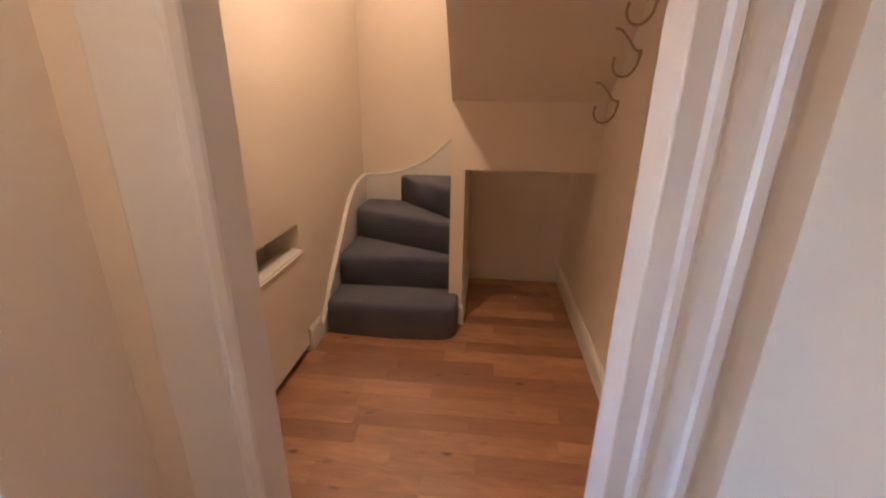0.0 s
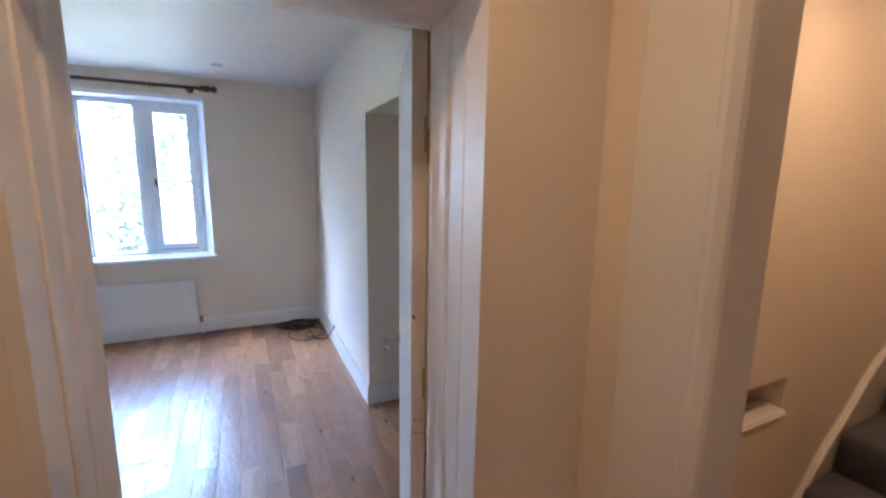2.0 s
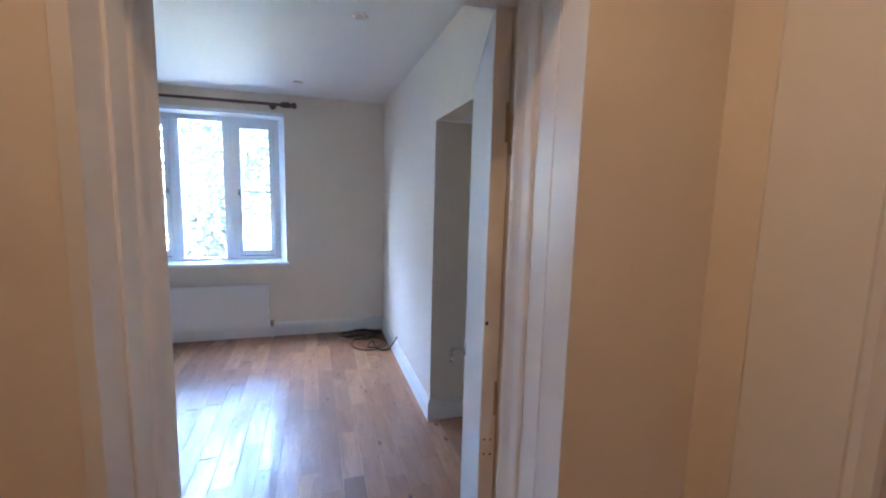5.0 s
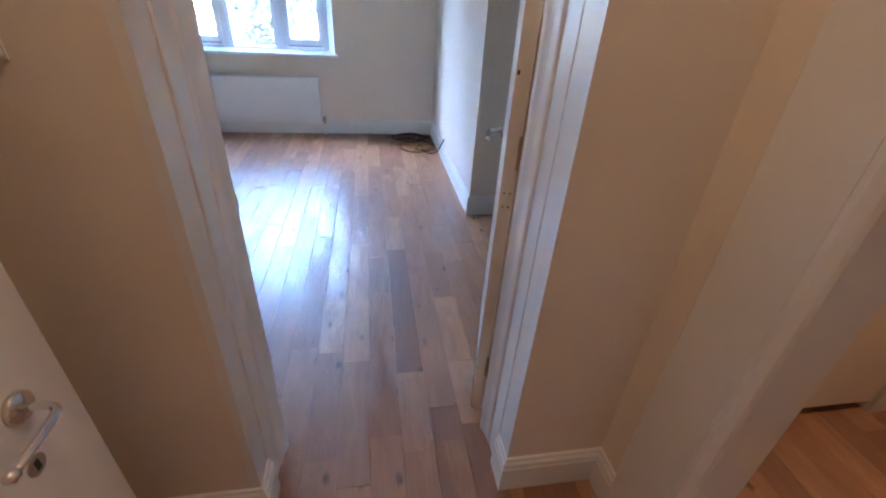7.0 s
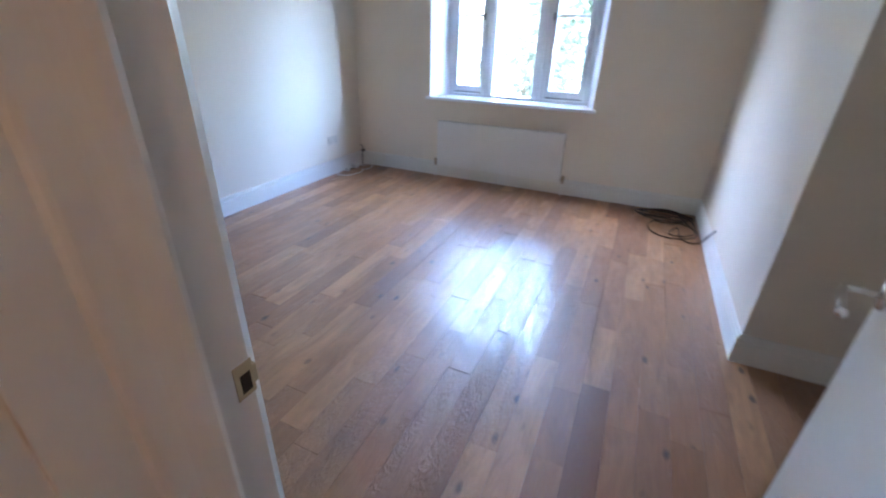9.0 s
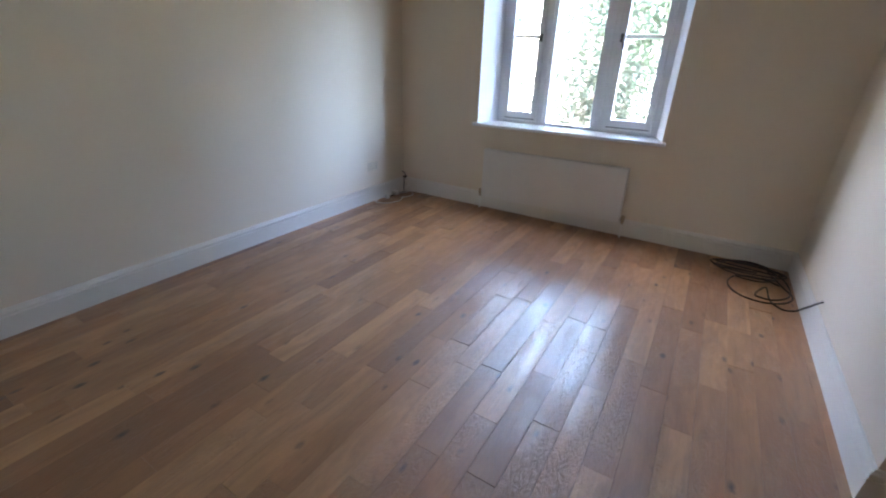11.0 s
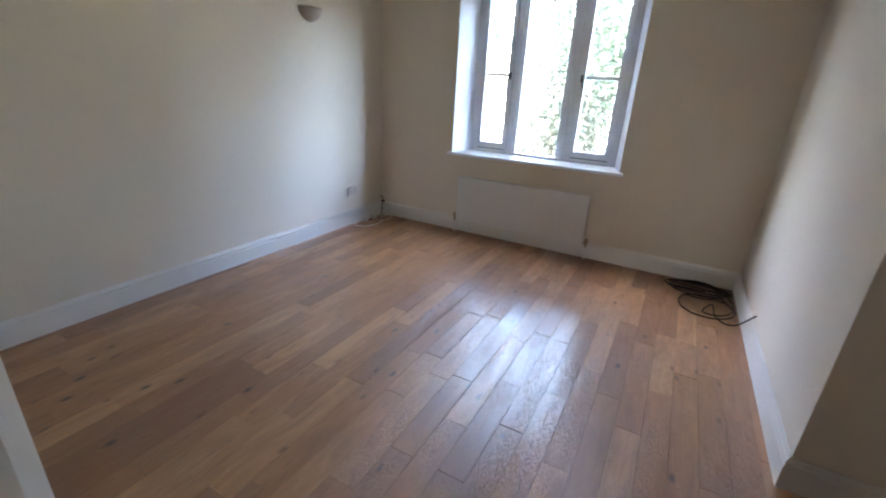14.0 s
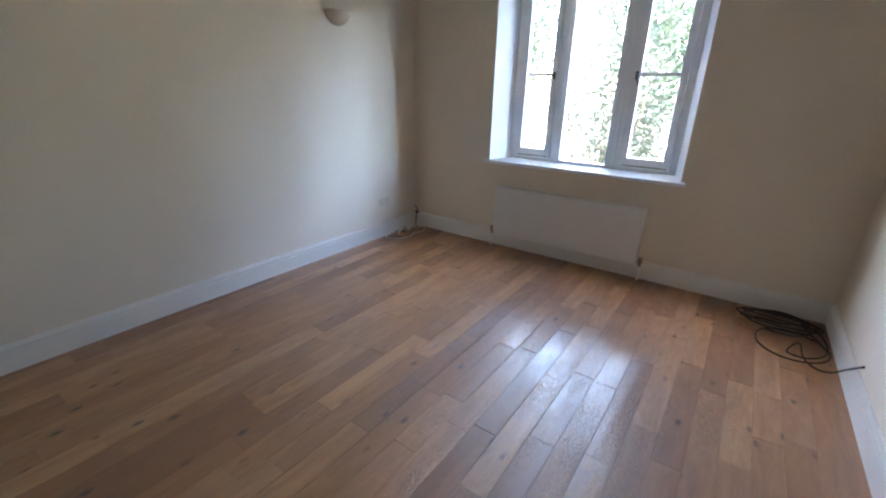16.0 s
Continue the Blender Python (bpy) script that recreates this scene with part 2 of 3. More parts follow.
def prism(pts, z0, z1, bm=None):
    """An upright prism on a plan outline."""
    bm = bm or bmesh.new()
    lo, hi = [bm.verts.new((x, y, z0)) for x, y in pts], [bm.verts.new((x, y, z1)) for x, y in pts]
    bm.faces.new(lo[::-1])
    bm.faces.new(hi)
    for i in range(len(pts)):
        j = (i + 1) % len(pts)
        bm.faces.new((lo[i], lo[j], hi[j], hi[i]))
    return bm


def sweep(path, prof, bm=None):
    """Runs a profile (out from the wall, up) along a plan line, out to its left, with mitred corners."""
    bm = bm or bmesh.new()
    P = [Vector(p) for p in path]
    ns = [Vector((-(b - a).y, (b - a).x)).normalized() for a, b in zip(P, P[1:])]
    rings = []
    for i, p in enumerate(P):
        n0, n1 = ns[max(0, i - 1)], ns[min(len(ns) - 1, i)]
        m = (n0 + n1) / (1 + n0.dot(n1))
        rings.append([bm.verts.new((p.x + m.x * d, p.y + m.y * d, z)) for d, z in prof])
    k = len(prof)
    for a, b in zip(rings, rings[1:]):
        for i in range(k):
            bm.faces.new((a[i], a[(i + 1) % k], b[(i + 1) % k], b[i]))
    bm.faces.new(rings[0])
    bm.faces.new(rings[-1][::-1])
    return bm


def tube(pts, r, sides=10, bm=None, taper=None):
    """A round bar along a line of points."""
    bm = bm or bmesh.new()
    P = [Vector(p) for p in pts]
    rings, ref = [], None
    for i, p in enumerate(P):
        d = (P[min(i + 1, len(P) - 1)] - P[max(i - 1, 0)]).normalized()
        if ref is None:
            ref = d.orthogonal()
        ref = (ref - d * ref.dot(d)).normalized()
        side = d.cross(ref)
        rr = r if taper is None else r * taper[i]
        rings.append([bm.verts.new(p + (ref * math.cos(a) + side * math.sin(a)) * rr) for a in [2 * math.pi * k / sides for k in range(sides)]])
    for a, b in zip(rings, rings[1:]):
        for k in range(sides):
            bm.faces.new((a[k], a[(k + 1) % sides], b[(k + 1) % sides], b[k]))
    bm.faces.new(rings[0][::-1])
    bm.faces.new(rings[-1])
    return bm


def lathe(axis_from, axis_to, prof, sides=20, bm=None):
    """Turns (along, radius) pairs round a line."""
    a, b = Vector(axis_from), Vector(axis_to)
    pts = [a + (b - a) * s for s, _ in prof]
    bm = bm or bmesh.new()
    d = (b - a).normalized()
    u = d.orthogonal().normalized()
    w = d.cross(u)
    rings = [[bm.verts.new(p + (u * math.cos(t) + w * math.sin(t)) * max(r, 0.0004)) for t in [2 * math.pi * k / sides for k in range(sides)]] for p, (_, r) in zip(pts, prof)]
    for q, s in zip(rings, rings[1:]):
        for k in range(sides):
            bm.faces.new((q[k], q[(k + 1) % sides], s[(k + 1) % sides], s[k]))
    bm.faces.new(rings[0][::-1])
    bm.faces.new(rings[-1])
    return bm


def curve(pts, steps=8):
    """A smooth line through points (Catmull-Rom)."""
    P = [Vector(p) for p in pts]
    P = [P[0] * 2 - P[1]] + P + [P[-1] * 2 - P[-2]]
    out = []
    for a, b, c, d in zip(P, P[1:], P[2:], P[3:]):
        for i in range(steps):
            t = i / steps
            out.append(0.5 * ((2 * b) + (c - a) * t + (2 * a - 5 * b + 4 * c - d) * t * t + (3 * b - a - 3 * c + d) * t ** 3))
    return out + [P[-2]]


# ---- plan ----
W = -4.75            # window wall
RIGHT = 1.012        # room's wall with the recess
RECESS = -2.714      # edge of the recess
CEILING = 2.476
BL, BR_ = -0.750, -1.06   # wall between lobby and room: its two faces
LY, RY = -0.006, 0.706
REV = -0.002              # plain reveal on its left side
HEAD = 1.932
AY, AY2 = 1.03, 1.15      # wall between lobby and hall
AL, AR = -0.445, 0.436
HL, HR = -0.872, 0.755    # hall walls
BACK = 3.57
POST0, POST1, PY = -0.092, -0.007, 2.728
LEFT0, LEFT1 = (-1.06, -2.420), (W, -2.420)   # the room's long wall
T = 0.12


def wall(name, bm, label, mat=PAINT):
    return tagged(part(name, bm, mat), label, "wall", kind="structure")


WY0, WY1, WZ0, WZ1 = -1.56, 0.0, 0.775, 2.30   # window opening at the wall face
FY0, FY1 = -1.470, -0.070                     # at the frame
bm = bmesh.new()
D = W - 0.30
box(bm, D, W, -2.60, WY0, -0.05, CEILING + 0.05)
box(bm, D, W, WY1, RIGHT + 0.15, -0.05, CEILING + 0.05)
box(bm, D, W, WY0, WY1, -0.05, WZ0)
box(bm, D, W, WY0, WY1, WZ1, CEILING + 0.05)
wall("wall_window", bm, "cream painted window wall")
bm = prism([(W, WY0 - 0.001), (W - 0.24, FY0), (W - 0.30, FY0), (W - 0.30, WY0 - 0.001)], WZ0, WZ1)
prism([(W, WY1 + 0.001), (W - 0.24, FY1), (W - 0.30, FY1), (W - 0.30, WY1 + 0.001)], WZ0, WZ1, bm)
tagged(part("window_reveal", bm, UPVC), "white painted splayed window reveal", "window reveal", kind="structure")
dl = (Vector(LEFT1) - Vector(LEFT0)).normalized()
nl = Vector((-dl.y, dl.x))
nl = nl if nl.y < 0 else -nl
wall("wall_left", prism([LEFT0, LEFT1, tuple(Vector(LEFT1) + nl * T), tuple(Vector(LEFT0) + nl * T)], -0.05, CEILING + 0.05), "long cream painted room wall")
wall("wall_right", boxes((W, RECESS, RIGHT, RIGHT + 0.70, -0.05, CEILING + 0.05), (RECESS, -1.55, RIGHT, RIGHT + T, 1.983, CEILING + 0.05), (-1.55, BR_, RIGHT, RIGHT + 0.70, -0.05, CEILING + 0.05)), "cream painted wall with a square-headed recess")
wall("wall_recess", boxes((RECESS, -1.55, RIGHT + 0.70, RIGHT + 0.80, -0.05, 2.1)), "cream painted back of the recess")
tagged(part("ceiling_recess", boxes((RECESS, -1.55, RIGHT + T, RIGHT + 0.70, 1.983, 2.1)), CEIL), "painted recess soffit", "ceiling", kind="structure")
wall("wall_door", boxes((BR_, BL, -2.95, LY - 0.018, -0.05, CEILING + 0.05), (BR_, BL, RY + 0.012, AY2, -0.05, CEILING + 0.05), (BR_, BL, LY - 0.018, RY + 0.012, 1.955, CEILING + 0.05)), "cream painted wall round the doorway")
LX = 0.70                 # lobby's far side wall
wall("wall_hall_door", boxes((BL, AL - 0.02, AY, AY2, -0.05, CEILING + 0.05), (AR + 0.02, LX + T, AY, AY2, -0.05, CEILING + 0.05), (AL - 0.02, AR + 0.02, AY, AY2, 1.99, CEILING + 0.05)), "cream painted lobby wall")
wall("wall_lobby_side", boxes((LX, LX + T, -0.32, AY, -0.05, CEILING + 0.05)), "cream painted lobby side wall")
wall("wall_lobby_back", boxes((BL, LX + T, -0.32 - T, -0.32, -0.05, CEILING + 0.05)), "cream painted lobby back wall")
# hall
NY0, NY1, NZ0, NZ1 = 1.62, 2.288, 0.03, 0.785
wall("wall_hall_left", boxes((HL - 0.2, HL, AY2, NY0, -0.05, CEILING + 0.05), (HL - 0.2, HL, NY1, BACK, -0.05, CEILING + 0.05), (HL - 0.2, HL, NY0, NY1, NZ1, CEILING + 0.05), (HL - 0.3, HL - 0.2, NY0 - 0.05, NY1 + 0.05, -0.05, NZ1 + 0.1)), "cream painted hall wall with a radiator niche")
wall("wall_hall_right", boxes((HR, HR + T, AY2, BACK, -0.05, CEILING + 0.05)), "cream painted hall wall with coat hooks")
wall("wall_hall_back", boxes((HL - 0.2, HR + T, BACK, BACK + T, -0.05, CEILING + 0.05)), "cream painted end wall")
wall("wall_stair_partition", boxes((POST0, POST1, PY, BACK, -0.05, 1.414)), "narrow cream painted partition beside the stairs")
# bulkhead under the upper flight: upright face, then the sloping soffit
S = 0.92
top = CEILING + 0.02
ys = PY - (top - 1.4145) / S
wall("wall_bulkhead", boxes((POST1, HR, PY, PY + 0.10, 1.030, 1.414)), "cream painted bulkhead over the understair space")
bm = bmesh.new()
prof = [(PY, 1.4145), (ys, top), (ys + 0.5, top), (PY + 0.45, 1.4145)]
a, b = [bm.verts.new((POST0, y, z)) for y, z in prof], [bm.verts.new((HR, y, z)) for y, z in prof]
for i in range(4):
    bm.faces.new((a[i], a[(i + 1) % 4], b[(i + 1) % 4], b[i]))
bm.faces.new(a)
bm.faces.new(b[::-1])
wall("wall_soffit", bm, "cream painted sloping soffit of the upper flight")
wall("wall_understair_back", boxes((POST1, HR, 3.535, BACK, -0.05, 1.7)), "cream painted back of the understair space")
for nm, bs in (("ceiling_room", (D, BR_, -3.0, RIGHT + 0.7, CEILING, CEILING + 0.12)), ("ceiling_hall", (BR_, LX + T, -0.5, BACK + T, CEILING + 0.003, CEILING + 0.12))):
    tagged(part(nm, boxes(bs), CEIL), "white painted flat ceiling", "ceiling", kind="structure")

# ---- skirting ----
SK = [(0, 0.0), (0.018, 0.0), (0.018, 0.104), (0.0145, 0.109), (0.0145, 0.115), (0.0175, 0.119), (0.016, 0.127), (0.010, 0.134), (0.007, 0.143), (0.0, 0.145)]


def skirting(path, label="white gloss moulded skirting board"):
    return tagged(part("baseboard", sweep(path, SK), GLOSS), label, "skirting board", kind="structure")


# a path runs with the room on its left hand
skirting([(BR_, -2.0), (BR_, LY - 0.1)][::-1])
skirting([LEFT1, LEFT0])
skirting([(W, RIGHT), (W, LEFT1[1])])
skirting([(RECESS, RIGHT + 0.70), (RECESS, RIGHT), (W, RIGHT)])
skirting([(-1.55, RIGHT + 0.70), (RECESS, RIGHT + 0.70)])
skirting([(AL - 0.20, AY), (BL, AY), (BL, RY + 0.012), (-0.832, RY + 0.012)])
skirting([(-0.832, REV), (BL + 0.002, REV), (BL + 0.002, -0.32)])
skirting([(LX, AY), (AR + 0.23, AY)])
skirting([(LX, -0.32), (LX, AY)])
skirting([(HL, 1.24), (HL, AY2), (AL - 0.03, AY2)])
skirting([(HL, 2.46), (HL, NY1 + 0.004)])
skirting([(POST1, 3.535), (POST1, PY), (POST1 - 0.035, PY)])
skirting([(HR, AY2), (HR, 3.535)])

# ---- doorway between lobby and room ----
frame_b = thing("door_frame", "white painted doorway lining with moulded stops", "door frame", place=(0, 0, 0), kind="structure")
JP = [(-0.832, 0), (-0.836, 0.006), (-0.865, 0.010), (-0.880, 0.018), (-0.915, 0.020), (-0.930, 0.028), (-0.945, 0.030), (-1.008, 0.030), (-1.008, 0.010), (-1.075, 0.010), (-1.075, 0)]
JS = [(-0.832, 0), (-0.834, 0.003), (-0.898, 0.004), (-0.903, 0.008), (-0.909, 0.010), (-0.924, 0.011), (-0.936, 0.012), (-0.948, 0.015), (-0.960, 0.019), (-0.972, 0.021), (-0.980, 0.018), (-0.984, -0.003), (-1.045, -0.003), (-1.050, -0.007), (-1.062, -0.014), (-1.062, -0.016)]
part("jamb", prism([(x, RY + 0.010 - d) for x, d in JS] + [(-0.832, RY + 0.022)], 0, HEAD + 0.03), GLOSS, frame_b)
part("jamb", prism([(x, REV + 0.002 + d) for x, d in JS] + [(-0.832, LY - 0.014)], 0, HEAD + 0.03), GLOSS, frame_b)
bm = bmesh.new()
lo, hi = [bm.verts.new((x, LY - 0.018, HEAD + 0.03 - d)) for x, d in JP], [bm.verts.new((x, RY + 0.012, HEAD + 0.03 - d)) for x, d in JP]
bm.faces.new(lo)
bm.faces.new(hi[::-1])
for i in range(len(JP)):
    j = (i + 1) % len(JP)
    bm.faces.new((lo[i], lo[j], hi[j], hi[i]))
part("head", bm, GLOSS, frame_b)
bm = boxes((-1.0475, -1.018, REV - 0.0012, REV + 0.0005, 0.850, 0.905), bevel=0.0006)
box(bm, -1.0535, -1.0470, REV - 0.008, REV + 0.0002, 0.862, 0.892, bevel=0.0006)
strike = part("strike_plate", bm, BRASS, frame_b, "worn brass strike plate")
part("latch_hole", boxes((-1.042, -1.026, REV + 0.0003, REV + 0.0010, 0.858, 0.888)), DARK, strike)
# architrave on the room side
AP = [(0, 0), (0, 0.075), (0.012, 0.075), (0.018, 0.066), (0.016, 0.05), (0.012, 0.03), (0.012, 0.004), (0.006, 0)]
part("architrave", prism([(BR_ - d, RY + 0.020 + w) for d, w in AP], 0, HEAD + 0.11), GLOSS, frame_b)
AQ = [(0, 0), (0.003, 0), (0.014, 0.012), (0.022, 0.021), (0.025, 0.025), (0.025, 0.046), (0.020, 0.052), (0.016, 0.066), (0.012, 0.084), (0, 0.084)]
part("architrave", prism([(BR_ - d, -0.030 - w) for d, w in AQ], 0, HEAD + 0.11), GLOSS, frame_b)

# plain white boards in the depth of the opening
part("reveal_board", boxes((-0.832, BL + 0.002, RY + 0.0085, RY + 0.012, 0.0, 1.955)), GLOSS, frame_b)
part("reveal_board", boxes((-0.832, BL + 0.002, LY - 0.018, REV, 0.0, 1.955)), GLOSS, frame_b)

# door leaf, standing open into the room
door_1 = thing("door_1", "white painted flush door standing wide open", "door", place=(-1.038, 0.694, 0.012), kind="structure")
LEAF_W, LEAF_T, LEAF_H = 0.712, 0.040, 1.942
part("leaf", boxes((0.006, LEAF_W, -LEAF_T / 2, LEAF_T / 2, 0, LEAF_H), bevel=0.0015), GLOSS, door_1)
edge = part("hinge_edge", boxes((0.0, 0.0062, -LEAF_T / 2 + 0.001, LEAF_T / 2 - 0.001, 0.001, LEAF_H - 0.001)), AGED, door_1, "yellowed bare door edge")
for zz in (0.848, 0.888):
    for yy in (-0.008, 0.008):
        part("screw_hole", lathe((-0.0012, yy, zz), (0.002, yy, zz), [(0, 0.0026), (1, 0.0026)], 8), DARK, edge)
for zz in (0.22, 1.65):
    hinge = part("hinge", boxes((-0.0022, 0.030, -LEAF_T / 2 - 0.0015, -LEAF_T / 2 + 0.001, zz - 0.04, zz + 0.04)), BRASS, door_1, "worn steel butt hinge")
    part("knuckle", lathe((-0.003, -LEAF_T / 2 - 0.006, zz - 0.045), (-0.003, -LEAF_T / 2 - 0.006, zz + 0.045), [(0, 0.006), (1, 0.006)], 12), BRASS, hinge)


def lever(parent, x, z, side, tip):
    """A lever handle on a round rose; tip: which way along the door the lever points."""
    y0 = side * 0.020
    rose = part("rose", lathe((x, y0, z), (x, y0 + side * 0.010, z), [(0, 0.026), (0.7, 0.026), (1, 0.022)], 24), CHROME, parent, "round chrome rose", True)
    pts = curve([(x, y0 + side * 0.008, z), (x, y0 + side * 0.040, z), (x + tip * 0.006, y0 + side * 0.056, z), (x + tip * 0.020, y0 + side * 0.061, z), (x + tip * 0.06, y0 + side * 0.062, z - 0.001), (x + tip * 0.104, y0 + side * 0.060, z - 0.004)], 6)
    part("lever", tube(pts, 0.0066, 12), CHROME, rose, "chrome lever", True)
    e = pts[-1]
    part("lever_end", lathe(e - Vector((tip * 0.004, 0, 0)), e + Vector((tip * 0.014, 0, 0)), [(0, 0.0066), (0.2, 0.0092), (0.8, 0.0092), (1, 0.005)], 14), CHROME, rose, "", True)


for zz in (0.23, 1.00, 1.68):
    part("hinge_flap", boxes((-0.0012, 0.002, -LEAF_T / 2 + 0.001, -LEAF_T / 2 + 0.008, zz - 0.045, zz + 0.045)), IRON, edge, "dark hinge flap")
part("paint_chip", boxes((-0.0008, 0.002, 0.010, 0.016, 1.19, 1.20)), DARK, edge)
lever(door_1, LEAF_W - 0.062, 0.885, 1, -1)
lever(door_1, LEAF_W - 0.062, 0.885, -1, -1)
part("latch_plate", boxes((LEAF_W - 0.001, LEAF_W + 0.0012, -0.012, 0.012, 0.80, 0.92)), BRASS, door_1, "brass latch plate")
door_1.rotation_euler = (0, 0, radians(DOOR_YAW))

# ---- doorway between lobby and hall ----
frame_a = thing("door_frame", "white painted doorway with wide moulded architraves", "door frame", kind="structure")
y0 = AY
LP = [(AL, y0), (AL - 0.004, y0 - 0.010), (AL - 0.018, y0 - 0.024), (AL - 0.030, y0 - 0.024), (AL - 0.040, y0 - 0.014), (AL - 0.046, y0 - 0.014), (AL - 0.195, y0 - 0.018), (AL - 0.205, y0 - 0.010), (AL - 0.205, y0)]
part("architrave", prism(LP, 0, 2.07), GLOSS, frame_a)
RP = [(AR, y0), (AR, y0 - 0.010), (AR + 0.004, y0 - 0.014), (AR + 0.048, y0 - 0.014), (AR + 0.056, y0 - 0.032), (AR + 0.072, y0 - 0.035), (AR + 0.080, y0 - 0.021), (AR + 0.090, y0 - 0.018), (AR + 0.131, y0 - 0.023), (AR + 0.142, y0 - 0.026), (AR + 0.150, y0 - 0.042), (AR + 0.172, y0 - 0.042), (AR + 0.180, y0 - 0.026), (AR + 0.180, y0)]
part("architrave", prism([(x, y0 + (y - y0) * 0.7) for x, y in RP], 0, 2.07), GLOSS, frame_a)
part("architrave", boxes((AL - 0.205, AR + 0.214, y0 - 0.02, y0, 2.0705, 2.20), bevel=0.004), GLOSS, frame_a)
part("lining", boxes((AL - 0.02, AL, AY + 0.0005, AY2, 0, 1.97)), GLOSS, frame_a)
part("lining", boxes((AR, AR + 0.02, AY + 0.0005, AY2, 0, 1.97)), GLOSS, frame_a)
part("lining", boxes((AL - 0.02, AR + 0.02, AY + 0.0005, AY2, 1.97, 1.99)), GLOSS, frame_a)

# ---- lobby door leaf, folded back ----
door_2 = thing("door_2", "white painted door folded back with a chrome lever", "door", place=(-0.615, -0.215, 0.012), kind="structure")
part("leaf", boxes((0, 0.74, -0.02, 0.02, 0, 1.96), bevel=0.002), GLOSS, door_2)
lever(door_2, 0.098, 0.785, 1, 1)
kh = part("keyhole_plate", lathe((0.122, 0.020, 0.682), (0.122, 0.0225, 0.682), [(0, 0.018), (0.8, 0.018), (1, 0.015)], 20), IRON, door_2, "round dark bronze keyhole cover")
part("keyhole", boxes((0.117, 0.127, 0.0222, 0.0232, 0.672, 0.692), bevel=0.0004), DARK, kh)

# ---- window ----
FX = W - 0.235       # inner face of the frame
window_1 = thing("window_1", "white painted three-light casement window", "window", kind="structure")
FZ0, FZ1 = 0.79, 2.26


def frame_bar(name, y0, y1, z0, z1, x0=FX - 0.06, x1=FX, mat=UPVC, parent=window_1, bevel=0.004):
    return part(name, boxes((x0, x1, y0, y1, z0, z1), bevel=bevel), mat, parent)


frame_bar("window_frame", FY0, FY0 + 0.050, FZ0, FZ1)
frame_bar("window_frame", FY1 - 0.050, FY1, FZ0, FZ1)
frame_bar("window_frame", FY0 + 0.050, FY1 - 0.050, FZ1 - 0.05, FZ1)
frame_bar("window_frame", FY0 + 0.050, FY1 - 0.050, FZ0, FZ0 + 0.022)
part("window_head", boxes((W - 0.30, W - 0.002, WY0 + 0.002, WY1 - 0.002, FZ1 + 0.001, WZ1 - 0.001)), UPVC, window_1)
for ma, mb in ((-1.090, -0.998), (-0.606, -0.490)):
    my = (ma + mb) / 2
    bm = boxes((FX - 0.06, FX + 0.004, ma, mb, FZ0 + 0.022, FZ1 - 0.05), bevel=0.004)
    box(bm, FX + 0.003, FX + 0.018, my - 0.022, my + 0.022, FZ0 + 0.022, FZ1 - 0.05, bevel=0.006)
    part("mullion", bm, UPVC, window_1)


def casement(y0, y1, latch_side):
    z0, z1 = FZ0 + 0.026, FZ1 - 0.053
    s = 0.048
    c = part("casement", boxes((FX - 0.048, FX + 0.010, y0, y0 + s, z0, z1), (FX - 0.048, FX + 0.010, y1 - s, y1, z0, z1), (FX - 0.048, FX + 0.010, y0 + s, y1 - s, z0, z0 + 0.075), (FX - 0.048, FX + 0.010, y0 + s, y1 - s, z1 - 0.055, z1), bevel=0.003), UPVC, window_1)
    part("glazing_bar", boxes((FX - 0.034, FX - 0.012, y0 + s, y1 - s, 1.496, 1.520), bevel=0.003), UPVC, c)
    for za, zb in ((z0 + 0.075, 1.496), (1.520, z1 - 0.055)):
        p = part("pane", boxes((FX - 0.026, FX - 0.022, y0 + s, y1 - s, za, zb)), GLASS, c)
        p.visible_shadow = False
    # dark strip on the bottom rail, the shade of a gap put in as colour
    part("gap_shade_strip", boxes((FX + 0.0098, FX + 0.0106, y0 + 0.02, y1 - 0.02, z0 + 0.012, z0 + 0.018)), DARK, c)
    ly = y1 - 0.024 if latch_side > 0 else y0 + 0.024
    plate = part("latch", boxes((FX + 0.009, FX + 0.016, ly - 0.011, ly + 0.011, 1.47, 1.53), bevel=0.002), FASTENER, c, "dark metal casement fastener")
    pts = curve([(FX + 0.016, ly, 1.512), (FX + 0.040, ly, 1.508), (FX + 0.046, ly - latch_side * 0.012, 1.47), (FX + 0.042, ly - latch_side * 0.028, 1.42)], 5)
    part("latch_arm", tube(pts, 0.006, 8), FASTENER, plate, "", True)


casement(FY0 + 0.052, -1.092, 1)
casement(-0.488, FY1 - 0.052, -1)
p = part("pane", boxes((FX - 0.030, FX - 0.026, -0.998, -0.606, FZ0 + 0.022, FZ1 - 0.05)), GLASS, window_1)
p.visible_shadow = False
bm = boxes((W - 0.30, W - 0.002, WY0 + 0.001, WY1 - 0.001, WZ0 - 0.0, FZ0 - 0.004))
box(bm, W - 0.002, W + 0.050, WY0 - 0.035, WY1 + 0.030, WZ0 - 0.014, FZ0 - 0.002, bevel=0.006)
part("window_sill", bm, UPVC, window_1, "white painted window board")

